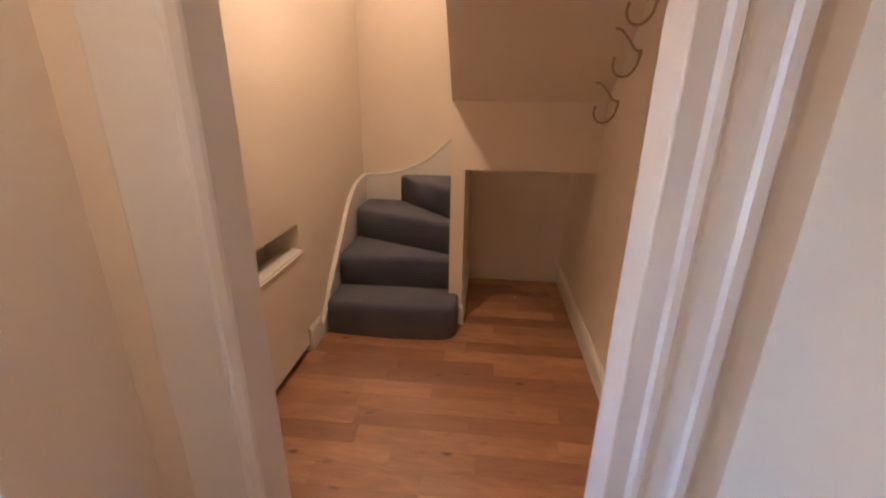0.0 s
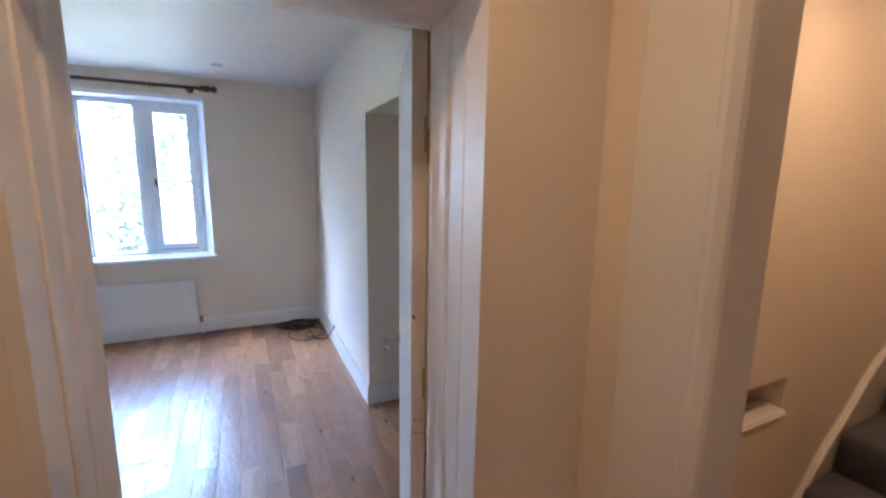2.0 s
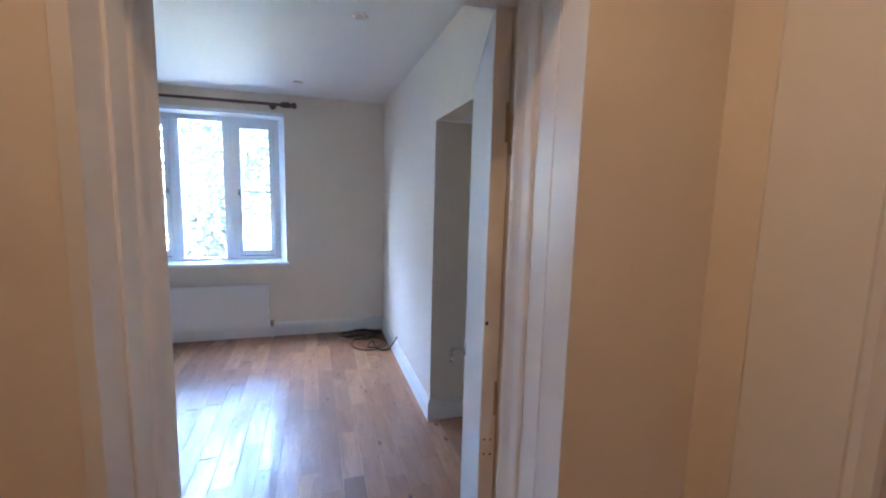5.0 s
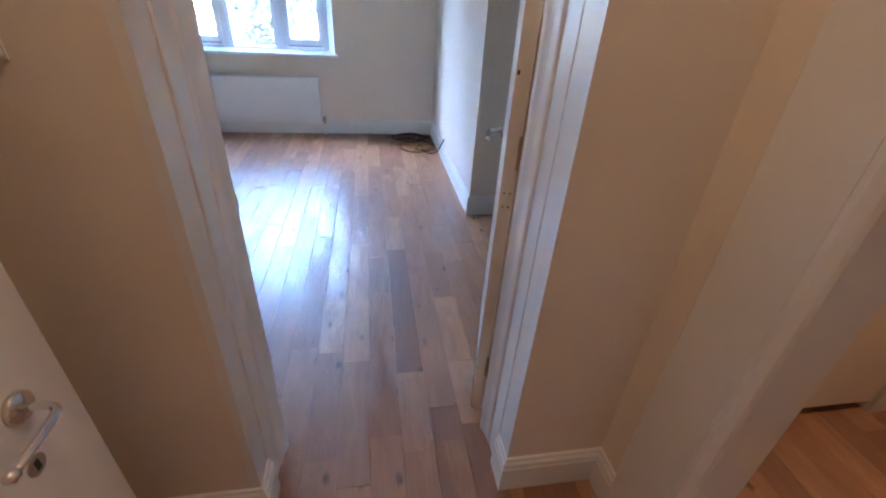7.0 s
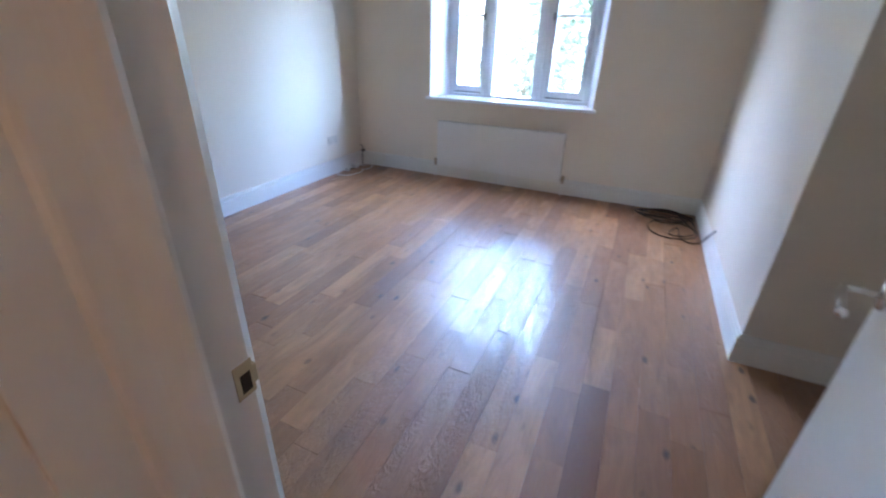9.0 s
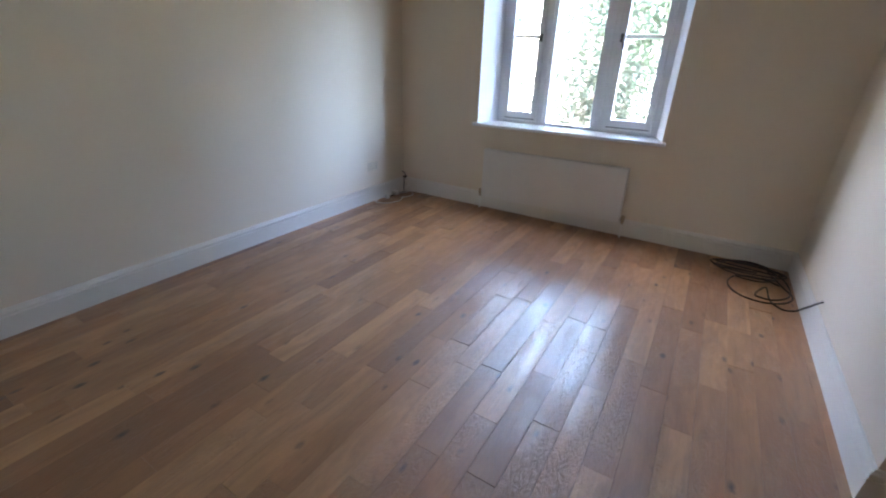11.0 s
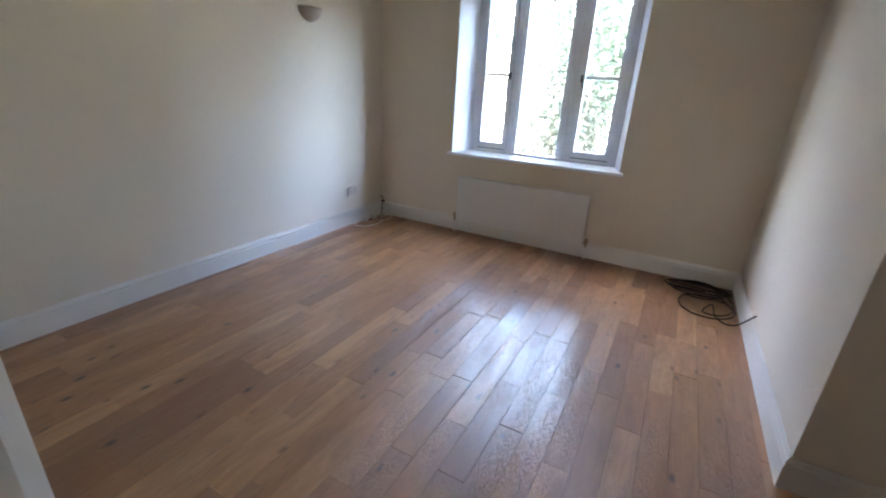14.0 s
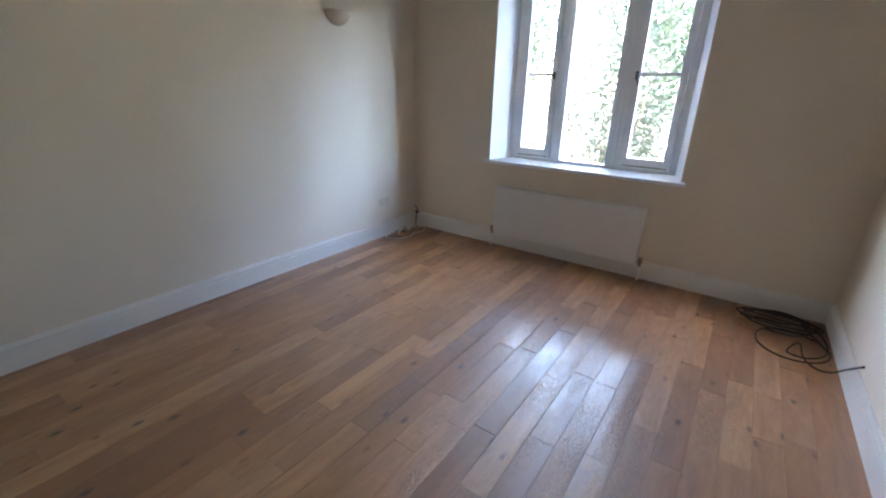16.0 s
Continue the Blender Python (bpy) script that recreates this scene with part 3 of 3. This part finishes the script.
# ---- curtain pole ----
pole = thing("curtain_pole", "dark stained wooden curtain pole above the window", "curtain pole")
PX, PZ = W + 0.085, 2.362
part("rod", lathe((PX, -1.66, PZ), (PX, -0.02, PZ), [(0, 0.014), (1, 0.014)], 14), POLE, pole, "", True)
for s, y in ((1, -0.02), (-1, -1.66)):
    part("finial", lathe((PX, y, PZ), (PX, y + s * 0.15, PZ), [(0, 0.016), (0.05, 0.026), (0.55, 0.029), (0.6, 0.018), (0.66, 0.018), (0.72, 0.028), (0.86, 0.031), (0.96, 0.02), (1, 0.004)], 18), POLE, pole, "turned wooden finial", True)
for y in (-0.10, -1.56):
    bk = part("bracket", lathe((W + 0.001, y, PZ - 0.004), (PX, y, PZ - 0.004), [(0, 0.034), (0.12, 0.034), (0.2, 0.014), (1, 0.014)], 14), POLE, pole, "turned bracket", True)
for y in (-0.36, -0.40, -0.44, -1.40, -1.44):
    bm = bmesh.new()
    tube([(PX + 0.021 * math.cos(a), y, PZ - 0.005 + 0.021 * math.sin(a)) for a in [2 * math.pi * k / 18 for k in range(19)]], 0.0035, 6, bm)
    part("ring", bm, POLE, pole, "", True)


# ---- radiators ----
def radiator(y0, y1, z0, z1):
    r = thing("radiator", "white enamelled panel radiator under the window", "radiator")
    x0, x1 = W + 0.030, W + 0.088
    part("panel", boxes((x1 - 0.014, x1, y0, y1, z0, z1 - 0.004), bevel=0.005), ENAMEL, r)
    part("back_panel", boxes((x0, x0 + 0.012, y0 + 0.004, y1 - 0.004, z0 + 0.01, z1 - 0.01), bevel=0.003), ENAMEL, r)
    bm = bmesh.new()
    k = 46
    for i in range(k):
        y = y0 + 0.02 + (y1 - y0 - 0.04) * i / (k - 1)
        box(bm, x0 + 0.012, x1 - 0.014, y - 0.0015, y + 0.0015, z0 + 0.02, z1 - 0.012)
    part("fins", bm, ENAMEL, r)
    bm = bmesh.new()
    for i in range(4):
        xx = x0 + 0.002 + i * (x1 - x0 - 0.012) / 3
        box(bm, xx, xx + 0.007, y0 + 0.012, y1 - 0.012, z1 - 0.006, z1)
    for i in range(26):
        y = y0 + 0.012 + (y1 - y0 - 0.03) * i / 25
        box(bm, x0 + 0.002, x1 - 0.003, y, y + 0.006, z1 - 0.008, z1 - 0.002)
    part("top_grille", bm, ENAMEL, r)
    for ya, yb in ((y0 - 0.003, y0 + 0.010), (y1 - 0.010, y1 + 0.003)):
        part("side_cover", boxes((x0 - 0.002, x1 - 0.004, ya, yb, z0 + 0.004, z1 - 0.001), bevel=0.003), ENAMEL, r)
    for s, y in ((-1, y0), (1, y1)):
        v = part("valve", lathe((W + 0.055, y + s * 0.028, z0 - 0.012), (W + 0.055, y + s * 0.028, z0 + 0.062), [(0, 0.010), (0.35, 0.012), (0.4, 0.017), (0.95, 0.016), (1, 0.010)], 14), IRON, r, "dull metal radiator valve", True)
        tube([(W + 0.055, y + s * 0.028, z0 + 0.022), (W + 0.055, y - s * 0.004, z0 + 0.022)], 0.009, 10, bm2 := bmesh.new())
        part("union", bm2, CHROME, v, "", True)
        part("pipe", tube([(W + 0.055, y + s * 0.028, -0.005), (W + 0.055, y + s * 0.028, z0 - 0.010)], 0.0075, 10), ENAMEL, v, "", True)
    return r


radiator(-1.432, -0.178, 0.128, 0.572)

# ---- hall radiator in its niche ----
cover = thing("radiator_cover", "white painted radiator front set in a wall niche", "radiator")
part("front_panel", boxes((HL - 0.055, HL + 0.006, NY0 + 0.004, NY1 - 0.006, 0.055, 0.615), bevel=0.003), PAINT, cover)
bm = bmesh.new()
TP = [(-0.085, 0.628), (0.010, 0.628), (0.017, 0.633), (0.017, 0.640), (0.010, 0.643), (0.012, 0.651), (0.004, 0.656), (-0.085, 0.656)]
lo, hi = [bm.verts.new((HL + x, NY0 + 0.004, z - 0.012)) for x, z in TP], [bm.verts.new((HL + x, NY1 + 0.006, z - 0.012)) for x, z in TP]
bm.faces.new(lo)
bm.faces.new(hi[::-1])
for i in range(8):
    bm.faces.new((lo[i], lo[(i + 1) % 8], hi[(i + 1) % 8], hi[i]))
part("top_moulding", bm, GLOSS, cover, "white moulded ledge")

# ---- stairs ----
stairs = thing("staircase", "winding staircase with blue-grey carpeted steps", "stairs")


def step(outline, z0, z1, nose, name="step"):
    """A carpeted step: riser body with a rounded, overhanging tread."""
    bm = prism(outline, z0, z1)
    bm.normal_update()
    bmesh.ops.recalc_face_normals(bm, faces=bm.faces)
    es = [e for e in bm.edges if all(abs(v.co.z - z1) < 1e-5 for v in e.verts) and all(min((v.co.xy - Vector(p)).length for p in nose) < 1e-4 for v in e.verts)]
    bmesh.ops.bevel(bm, geom=es, offset=0.034, segments=5, profile=0.5, affect="EDGES", clamp_overlap=True)
    return part(name, bm, CARPET, stairs, "", True)


SX0 = HL + 0.040
step([(SX0, 2.500), (-0.42, 2.478), (-0.11, 2.500), (-0.050, 2.535), (-0.028, 2.600), (-0.028, 2.724), (POST0 - 0.001, 2.724), (POST0 - 0.001, 2.98), (SX0, 2.98)], 0.0, 0.222, [(SX0, 2.500), (-0.42, 2.478), (-0.11, 2.500), (-0.050, 2.535), (-0.028, 2.600), (-0.028, 2.724)])
step([(SX0, 2.772), (POST0 - 0.001, 2.790), (POST0 - 0.001, 3.02), (SX0, 3.36)], 0.16, 0.430, [(SX0, 2.772), (POST0 - 0.001, 2.790)])
step([(SX0, 3.205), (POST0 - 0.001, 2.880), (POST0 - 0.001, 3.16), (-0.45, BACK - 0.03), (SX0, BACK - 0.03)], 0.36, 0.640, [(SX0, 3.205), (POST0 - 0.001, 2.880)])
step([(-0.560, BACK - 0.03), (POST0 - 0.001, 3.005), (POST0 - 0.001, BACK - 0.03)], 0.56, 0.850, [(-0.560, BACK - 0.03), (POST0 - 0.001, 3.005)])


def string_board(line, base, along, off, thick, name):
    """A board against a wall with a curved top edge and a bead on it."""
    bm = bmesh.new()
    pts = curve([(s, 0, z) for s, z in line], 6)
    rows = []
    for p in pts:
        zb = base(p.x)
        cols = []
        for d, z in ((0, zb), (thick, zb), (thick, p.z - 0.018), (thick + 0.006, p.z - 0.012), (thick + 0.006, p.z - 0.002), (thick, p.z), (0, p.z)):
            cols.append(bm.verts.new(along(p.x, d, z)))
        rows.append(cols)
    for a, b in zip(rows, rows[1:]):
        for i in range(7):
            bm.faces.new((a[i], a[(i + 1) % 7], b[(i + 1) % 7], b[i]))
    bm.faces.new(rows[0])
    bm.faces.new(rows[-1][::-1])
    return part(name, bm, GLOSS, stairs, "white painted curved stair string")


string_board([(2.462, 0.100), (2.56, 0.195), (2.662, 0.315), (2.867, 0.505), (3.08, 0.705), (3.24, 0.795), (3.40, 0.832), (BACK - 0.02, 0.842)], lambda s: max(0.0, min(0.5, (s - 2.62) * 0.7)), lambda s, d, z: (HL + d, s, z), 0, 0.022, "wall_string")
string_board([(HL + 0.02, 0.846), (-0.66, 0.862), (-0.50, 0.905), (-0.378, 0.962), (-0.204, 1.106), (POST0 - 0.002, 1.23)], lambda s: 0.56, lambda s, d, z: (s, BACK - d, z), 0, 0.022, "wall_string")
bm = boxes((HL, HL + 0.024, 2.452, 2.500, 0.0, 0.10), bevel=0.003)
part("string_foot", bm, GLOSS, stairs)

# ---- coat hooks ----
def coat_hook(y, z):
    h = thing("coat_hook", "aged metal double coat hook on the wall", "coat hook", "hooks along the hall wall", place=(HR, y, z))
    part("back_plate", lathe((0, 0, 0.0), (-0.007, 0, 0.0), [(0, 0.019), (0.7, 0.019), (1, 0.012)], 16), IRON, h, "", True)
    up = curve([(-0.004, 0, 0.008), (-0.030, 0, 0.022), (-0.060, 0.0, 0.060), (-0.092, 0, 0.092), (-0.112, 0, 0.098)], 6)
    part("upper_arm", tube(up, 0.0055, 10), IRON, h, "", True)
    dn = curve([(-0.004, 0, -0.006), (-0.012, 0, -0.050), (-0.045, 0, -0.088), (-0.090, 0, -0.086), (-0.112, 0, -0.050), (-0.108, 0, -0.018)], 6)
    part("lower_arm", tube(dn, 0.0055, 10), IRON, h, "", True)
    for e in (up[-1], dn[-1]):
        part("tip", lathe(e - Vector((0, 0, 0.006)), e + Vector((0, 0, 0.006)), [(0, 0.004), (0.3, 0.0075), (0.7, 0.0075), (1, 0.004)], 10), IRON, h, "", True)
    return h


for y, z in ((2.524, 1.412), (2.288, 1.618), (2.181, 1.806)):
    coat_hook(y, z)

# ---- light switch, sockets, wall light, ceiling lights ----
switch = thing("light_switch", "white plastic light switch beside the doorway", "light switch", place=(BL, -0.212, 1.288))
part("plate", boxes((0, 0.010, -0.043, 0.043, -0.043, 0.043), bevel=0.003), PLASTIC, switch)
part("back_box", boxes((0, 0.002, -0.047, 0.047, -0.047, 0.047)), PLASTIC, switch)
part("rocker", boxes((0.0098, 0.0145, -0.008, 0.008, -0.013, 0.013), bevel=0.001), PLASTIC, switch)


def on_left(x, out=0.0):
    t = (x - LEFT0[0]) / (LEFT1[0] - LEFT0[0])
    y = LEFT0[1] + t * (LEFT1[1] - LEFT0[1])
    return (x - nl.x * out, y - nl.y * out)


yaw_left = math.degrees(math.atan2(-nl.y, -nl.x)) - 90


def socket(place, turn, label):
    s = thing("wall_socket", label, "socket", place=place)
    part("plate", boxes((-0.073, 0.073, 0.0, 0.009, -0.043, 0.043), bevel=0.003), AGED, s)
    for dx in (-0.036, 0.036):
        g = part("outlet", boxes((dx - 0.022, dx + 0.022, 0.0088, 0.0100, -0.03, 0.012)), AGED, s)
        for px, pz in ((0, 0.002), (-0.011, -0.018), (0.011, -0.018)):
            part("pin_hole", boxes((dx + px - 0.003, dx + px + 0.003, 0.0098, 0.0106, pz - 0.004, pz + 0.004)), DARK, g)
        part("rocker", boxes((dx - 0.006, dx + 0.006, 0.0088, 0.0125, 0.018, 0.034), bevel=0.001), AGED, s)
    s.rotation_euler = (0, 0, radians(turn))
    return s


socket((*on_left(-4.25), 0.340), yaw_left, "aged white double wall socket above the skirting")

sx, sy = on_left(-3.795, 0.0)
sconce = thing("wall_light", "plaster half-bowl uplighter on the wall", "wall light", place=(sx, sy, 1.862))
bm = bmesh.new()
rows = []
for i in range(9):
    a = math.radians(90 * i / 8)
    r, z = 0.108 * math.cos(a), -0.095 * math.sin(a) + 0.045
    rows.append([bm.verts.new((r * math.cos(t), max(0.0, r * math.sin(t) * 0.85), z)) for t in [math.pi * k / 16 for k in range(17)]])
for a, b in zip(rows, rows[1:]):
    for k in range(16):
        bm.faces.new((a[k], a[k + 1], b[k + 1], b[k]))
bmesh.ops.remove_doubles(bm, verts=bm.verts, dist=0.0005)
bmesh.ops.solidify(bm, geom=bm.faces, thickness=0.006)
part("bowl", bm, FROST, sconce, "", True)
part("wall_plate", boxes((-0.07, 0.07, 0.0005, 0.006, -0.04, 0.04), bevel=0.002), FROST, sconce)
sconce.rotation_euler = (0, 0, radians(yaw_left))


def downlight(x, y, lit, label):
    d = thing("ceiling_spotlight", label, "ceiling light", place=(x, y, CEILING))
    part("bezel", lathe((0, 0, 0.0), (0, 0, -0.008), [(0, 0.044), (0.6, 0.043), (1, 0.034)], 24), CHROME, d, "", True)
    part("lamp_face", lathe((0, 0, -0.0075), (0, 0, -0.0095), [(0, 0.030), (1, 0.028)], 20), LAMPGLASS if lit else FROST, d)
    return d


downlight(-4.16, 0.16, False, "small chrome ceiling spotlight, off")
downlight(-2.57, 0.53, False, "small chrome ceiling spotlight, off")
downlight(-0.36, 0.33, True, "small chrome ceiling spotlight, lit")
downlight(-0.32, 2.05, True, "small chrome ceiling spotlight, lit")

# ---- cables ----
rng = random.Random(4)
coil = thing("cable_coil", "loose coil of dark brown cable on the floor", "cable")
loops = []
for k in range(4):
    cx, cy = -4.600 + 0.030 * k + rng.uniform(-0.01, 0.01), 0.755 + rng.uniform(-0.02, 0.02)
    rx, ry, ph = 0.065 + 0.034 * k, 0.225 - 0.018 * k + rng.uniform(-0.015, 0.015), rng.uniform(0, 6.28)
    for i in range(9):
        a = ph + 2 * math.pi * i / 9
        loops.append((cx + rx * math.cos(a), cy + ry * math.sin(a), 0.008 + 0.006 * k + 0.004 * math.sin(2 * a + k)))
part("lead", tube(curve(loops, 5), 0.0056, 8), CABLE, coil, "", True)
# two wide loops pulled out over the boards, and the free end leaning on the skirting
wide = [(-4.27 + 0.19 * math.cos(a), 0.80 + 0.175 * math.sin(a), 0.010 + 0.004 * math.sin(2 * a)) for a in [2.4 + 0.55 * i for i in range(12)]]
small = [(-4.36 + 0.23 * math.cos(a), 0.845 + 0.125 * math.sin(a), 0.016 + 0.006 * math.sin(3 * a)) for a in [3.0 - 0.6 * i for i in range(7)]]
tail = [(-4.30, 0.835, 0.020), (-4.14, 0.850, 0.008), (-4.055, 0.905, 0.007), (-4.06, 0.965, 0.014), (-4.00, 0.982, 0.070), (-3.90, 0.986, 0.140), (-3.83, 0.986, 0.188), (-3.76, 0.985, 0.232)]
part("lead", tube(curve(wide + small + tail, 7), 0.0052, 8), CABLE, coil, "", True)

strip = thing("extension_lead", "white flex and plug coiled on the floor in the corner", "extension lead")
plug = part("plug", boxes((-4.395, -4.350, -2.372, -2.330, 0.002, 0.040), bevel=0.008), PLASTIC, strip, "white plug")
part("flex", tube(curve([(-4.372, -2.375, 0.018), (-4.30, -2.392, 0.006), (-4.205, -2.360, 0.006), (-4.215, -2.270, 0.006), (-4.285, -2.215, 0.006), (-4.40, -2.200, 0.006), (-4.475, -2.230, 0.008)] + [(-4.575 + (0.105 - 0.006 * k) * math.cos(a), -2.265 + (0.085 - 0.005 * k) * math.sin(a), 0.008 + 0.0042 * k) for k, a in enumerate([0.3 + 0.75 * i for i in range(26)])], 6), 0.0042, 8), PLASTIC, strip, "white flex", True)
part("socket_block", boxes((-4.560, -4.500, -2.395, -2.335, 0.002, 0.042), bevel=0.006), PLASTIC, strip, "white socket block")

dangle = thing("aerial_cable", "dark cable end rising from the corner", "cable")
cxy = (W + 0.055, LEFT1[1] + 0.035)
part("wire", tube(curve([(cxy[0] + 0.06, cxy[1] + 0.06, 0.006), (cxy[0] + 0.02, cxy[1] + 0.02, 0.03), (cxy[0], cxy[1] + 0.01, 0.12), (cxy[0] + 0.01, cxy[1] + 0.03, 0.19), (cxy[0] + 0.03, cxy[1] + 0.01, 0.23)], 6), 0.005, 8), CABLE, dangle, "", True)
part("connector", boxes((cxy[0], cxy[0] + 0.03, cxy[1] + 0.015, cxy[1] + 0.05, 0.155, 0.175), bevel=0.004), CABLE, dangle)

# ---- outside ----
bm = bmesh.new()
box(bm, -400, W - 0.31, -300, 300, -0.75, -0.55)
tagged(part("ground", bm, LAWN), "rough garden ground outside the window", "ground", kind="structure")


def shrub(name, x, y, base, height, spread, leaves, seed, label, leaf=1.0, foliage=SHRUB_LEAF):
    """Trunk with limbs, and a crown of small leaves in uneven clumps."""
    r = random.Random(seed)
    t = thing(name, label, "tree", "garden shrubs", place=(x, y, base))
    limbs = bmesh.new()
    tips = []
    for k in range(9):
        a, e = r.uniform(0, 6.28), r.uniform(0.35, 1.0)
        q = [Vector((0, 0, height * 0.12 * r.random()))]
        for s in range(4):
            f = (s + 1) / 4
            q.append(Vector((math.cos(a) * spread * (1 - e * 0.5) * f + r.uniform(-.1, .1), math.sin(a) * spread * (1 - e * 0.5) * f + r.uniform(-.1, .1), height * e * f)))
        tube(q, 0.035, 6, limbs, [1, 0.8, 0.6, 0.4, 0.2])
        tips += q[2:]
    part("trunk", tube([(0, 0, -0.05), (0.02, 0.01, height * 0.2), (0.03, 0, height * 0.45)], 0.06, 8, limbs, [1.2, 0.9, 0.5]), BARK, t)
    verts, faces = [], []
    for i in range(leaves):
        c = tips[r.randrange(len(tips))]
        p = c + Vector((r.gauss(0, spread * 0.2), r.gauss(0, spread * 0.2), r.gauss(0, height * 0.11)))
        if p.z < 0.05:
            continue
        u = Vector((r.gauss(0, 1), r.gauss(0, 1), r.gauss(0, 0.6))).normalized()
        v = u.orthogonal().normalized()
        L, w = leaf * r.uniform(0.06, 0.11), leaf * r.uniform(0.022, 0.038)
        n0 = u.cross(v) * 0.012
        b = len(verts)
        verts += [p, p + u * L * 0.5 + v * w + n0, p + u * L, p + u * L * 0.5 - v * w + n0]
        faces += [(b, b + 1, b + 2), (b, b + 2, b + 3)]
    me = bpy.data.meshes.new("crown")
    me.from_pydata([tuple(p) for p in verts], [], faces)
    me.materials.append(foliage)
    ob = new("crown", me)
    ob.parent = t
    return t


LEAFY = "leafy green garden shrub outside the window"
shrub("shrub", -8.1, -1.25, -0.55, 2.4, 0.8, 2000, 3, LEAFY)
shrub("shrub", -9.6, -2.9, -0.55, 2.6, 1.0, 1000, 5, LEAFY)
# the broad one is out of view, added to block low sky on this side
shrub("shrub", -8.6, 2.5, -0.55, 4.4, 1.7, 4200, 21, "unseen dense shrub added to block low sky light")
shrub("shrub", -9.6, -1.9, -0.55, 3.3, 0.9, 2300, 8, "taller leafy shrub with thin upper branches")
# foliage beyond the shrubs; unseen height and outer trees added to block low sky
TALL = "leafy garden tree beyond the shrubs, heightened to block low sky"
for k, (x, y, h, w) in enumerate(((-14.5, -6.6, 8.4, 2.7), (-16.0, -2.2, 9.2, 2.9), (-14.5, 2.3, 8.8, 2.8), (-16.0, 7.4, 9.0, 3.0), (-15.5, -11.4, 8.6, 3.0))):
    shrub("tree", x, y, -0.55, h, w, 9000, 31 + k, TALL, 2.0, LEAF)

# ---- floor ----
def plank_mesh(length, width=0.1099, depth=0.018):
    bm = bmesh.new()
    c = 0.0006
    x, y = length / 2, width / 2
    rings = [[bm.verts.new(p) for p in ((-x + d, -y + d, z), (x - d, -y + d, z), (x - d, y - d, z), (-x + d, y - d, z))] for d, z in ((0, -depth), (0, -c), (c, 0))]
    for a, b in zip(rings, rings[1:]):
        for i in range(4):
            bm.faces.new((a[i], a[(i + 1) % 4], b[(i + 1) % 4], b[i]))
    bm.faces.new(rings[-1])
    return mesh_of(bm, "plank", OAK)


PLANKS = {round(k * 0.09 + 0.36, 2): plank_mesh(k * 0.09 + 0.36 - 0.0006) for k in range(9)}
LENGTHS = sorted(PLANKS)


def lay(parent, rows_y, span, seed):
    r = random.Random(seed)
    for y in rows_y:
        x0, x1 = span(y)
        if x1 - x0 < 0.1:
            continue
        x = x0 - r.uniform(0.0, 0.3)
        while x < x1 - 0.01:
            L = r.choice(LENGTHS)
            if x + L > x1 + 0.26:
                L = min((k for k in LENGTHS if x + k >= x1), default=LENGTHS[-1])
            ob = new("plank", PLANKS[L])
            ob.parent = parent
            ob.location = (x + L / 2, y, r.uniform(-0.0006, 0.0004))
            ob.rotation_euler = (r.gauss(0, 0.0060), r.gauss(0, 0.0014), math.pi * r.randrange(2))
            x += L


ROW = 0.1107
floor_room = tagged(part("floor_room", boxes((W - 0.05, BL - 0.12, -2.95, RIGHT + 0.75, -0.10, -0.0165)), SUBFLOOR), "lacquered oak plank floor, worn and knotty", "floor", kind="structure")
floor_hall = tagged(part("floor_hall", boxes((HL - 0.25, HR + 0.1, AY2, BACK + 0.1, -0.11, -0.0185), (HL - 0.25, LX + 0.1, -0.45, AY2, -0.11, -0.0185)), SUBFLOOR), "lacquered oak plank floor of lobby and hall", "floor", kind="structure")
rows = [-0.035 + ROW * (k + 0.5) for k in range(-26, 34)]
lay(floor_room, [y for y in rows if -2.82 < y < 1.06], lambda y: (W - 0.01 if y > -2.4 else W + (-2.36 - y) * 8.5, BL - 0.11), 11)
lay(floor_room, [y for y in rows if 1.06 <= y < 1.72], lambda y: (RECESS - 0.02, -1.54), 12)
lay(floor_hall, [y for y in rows if -0.36 < y < 1.06], lambda y: (BL - 0.11, LX + 0.02), 13)
lay(floor_hall, [y for y in rows if 1.06 <= y < 3.56], lambda y: (HL - 0.08, HR + 0.02) if y < 2.75 else (POST1 - 0.04, HR + 0.02), 14)
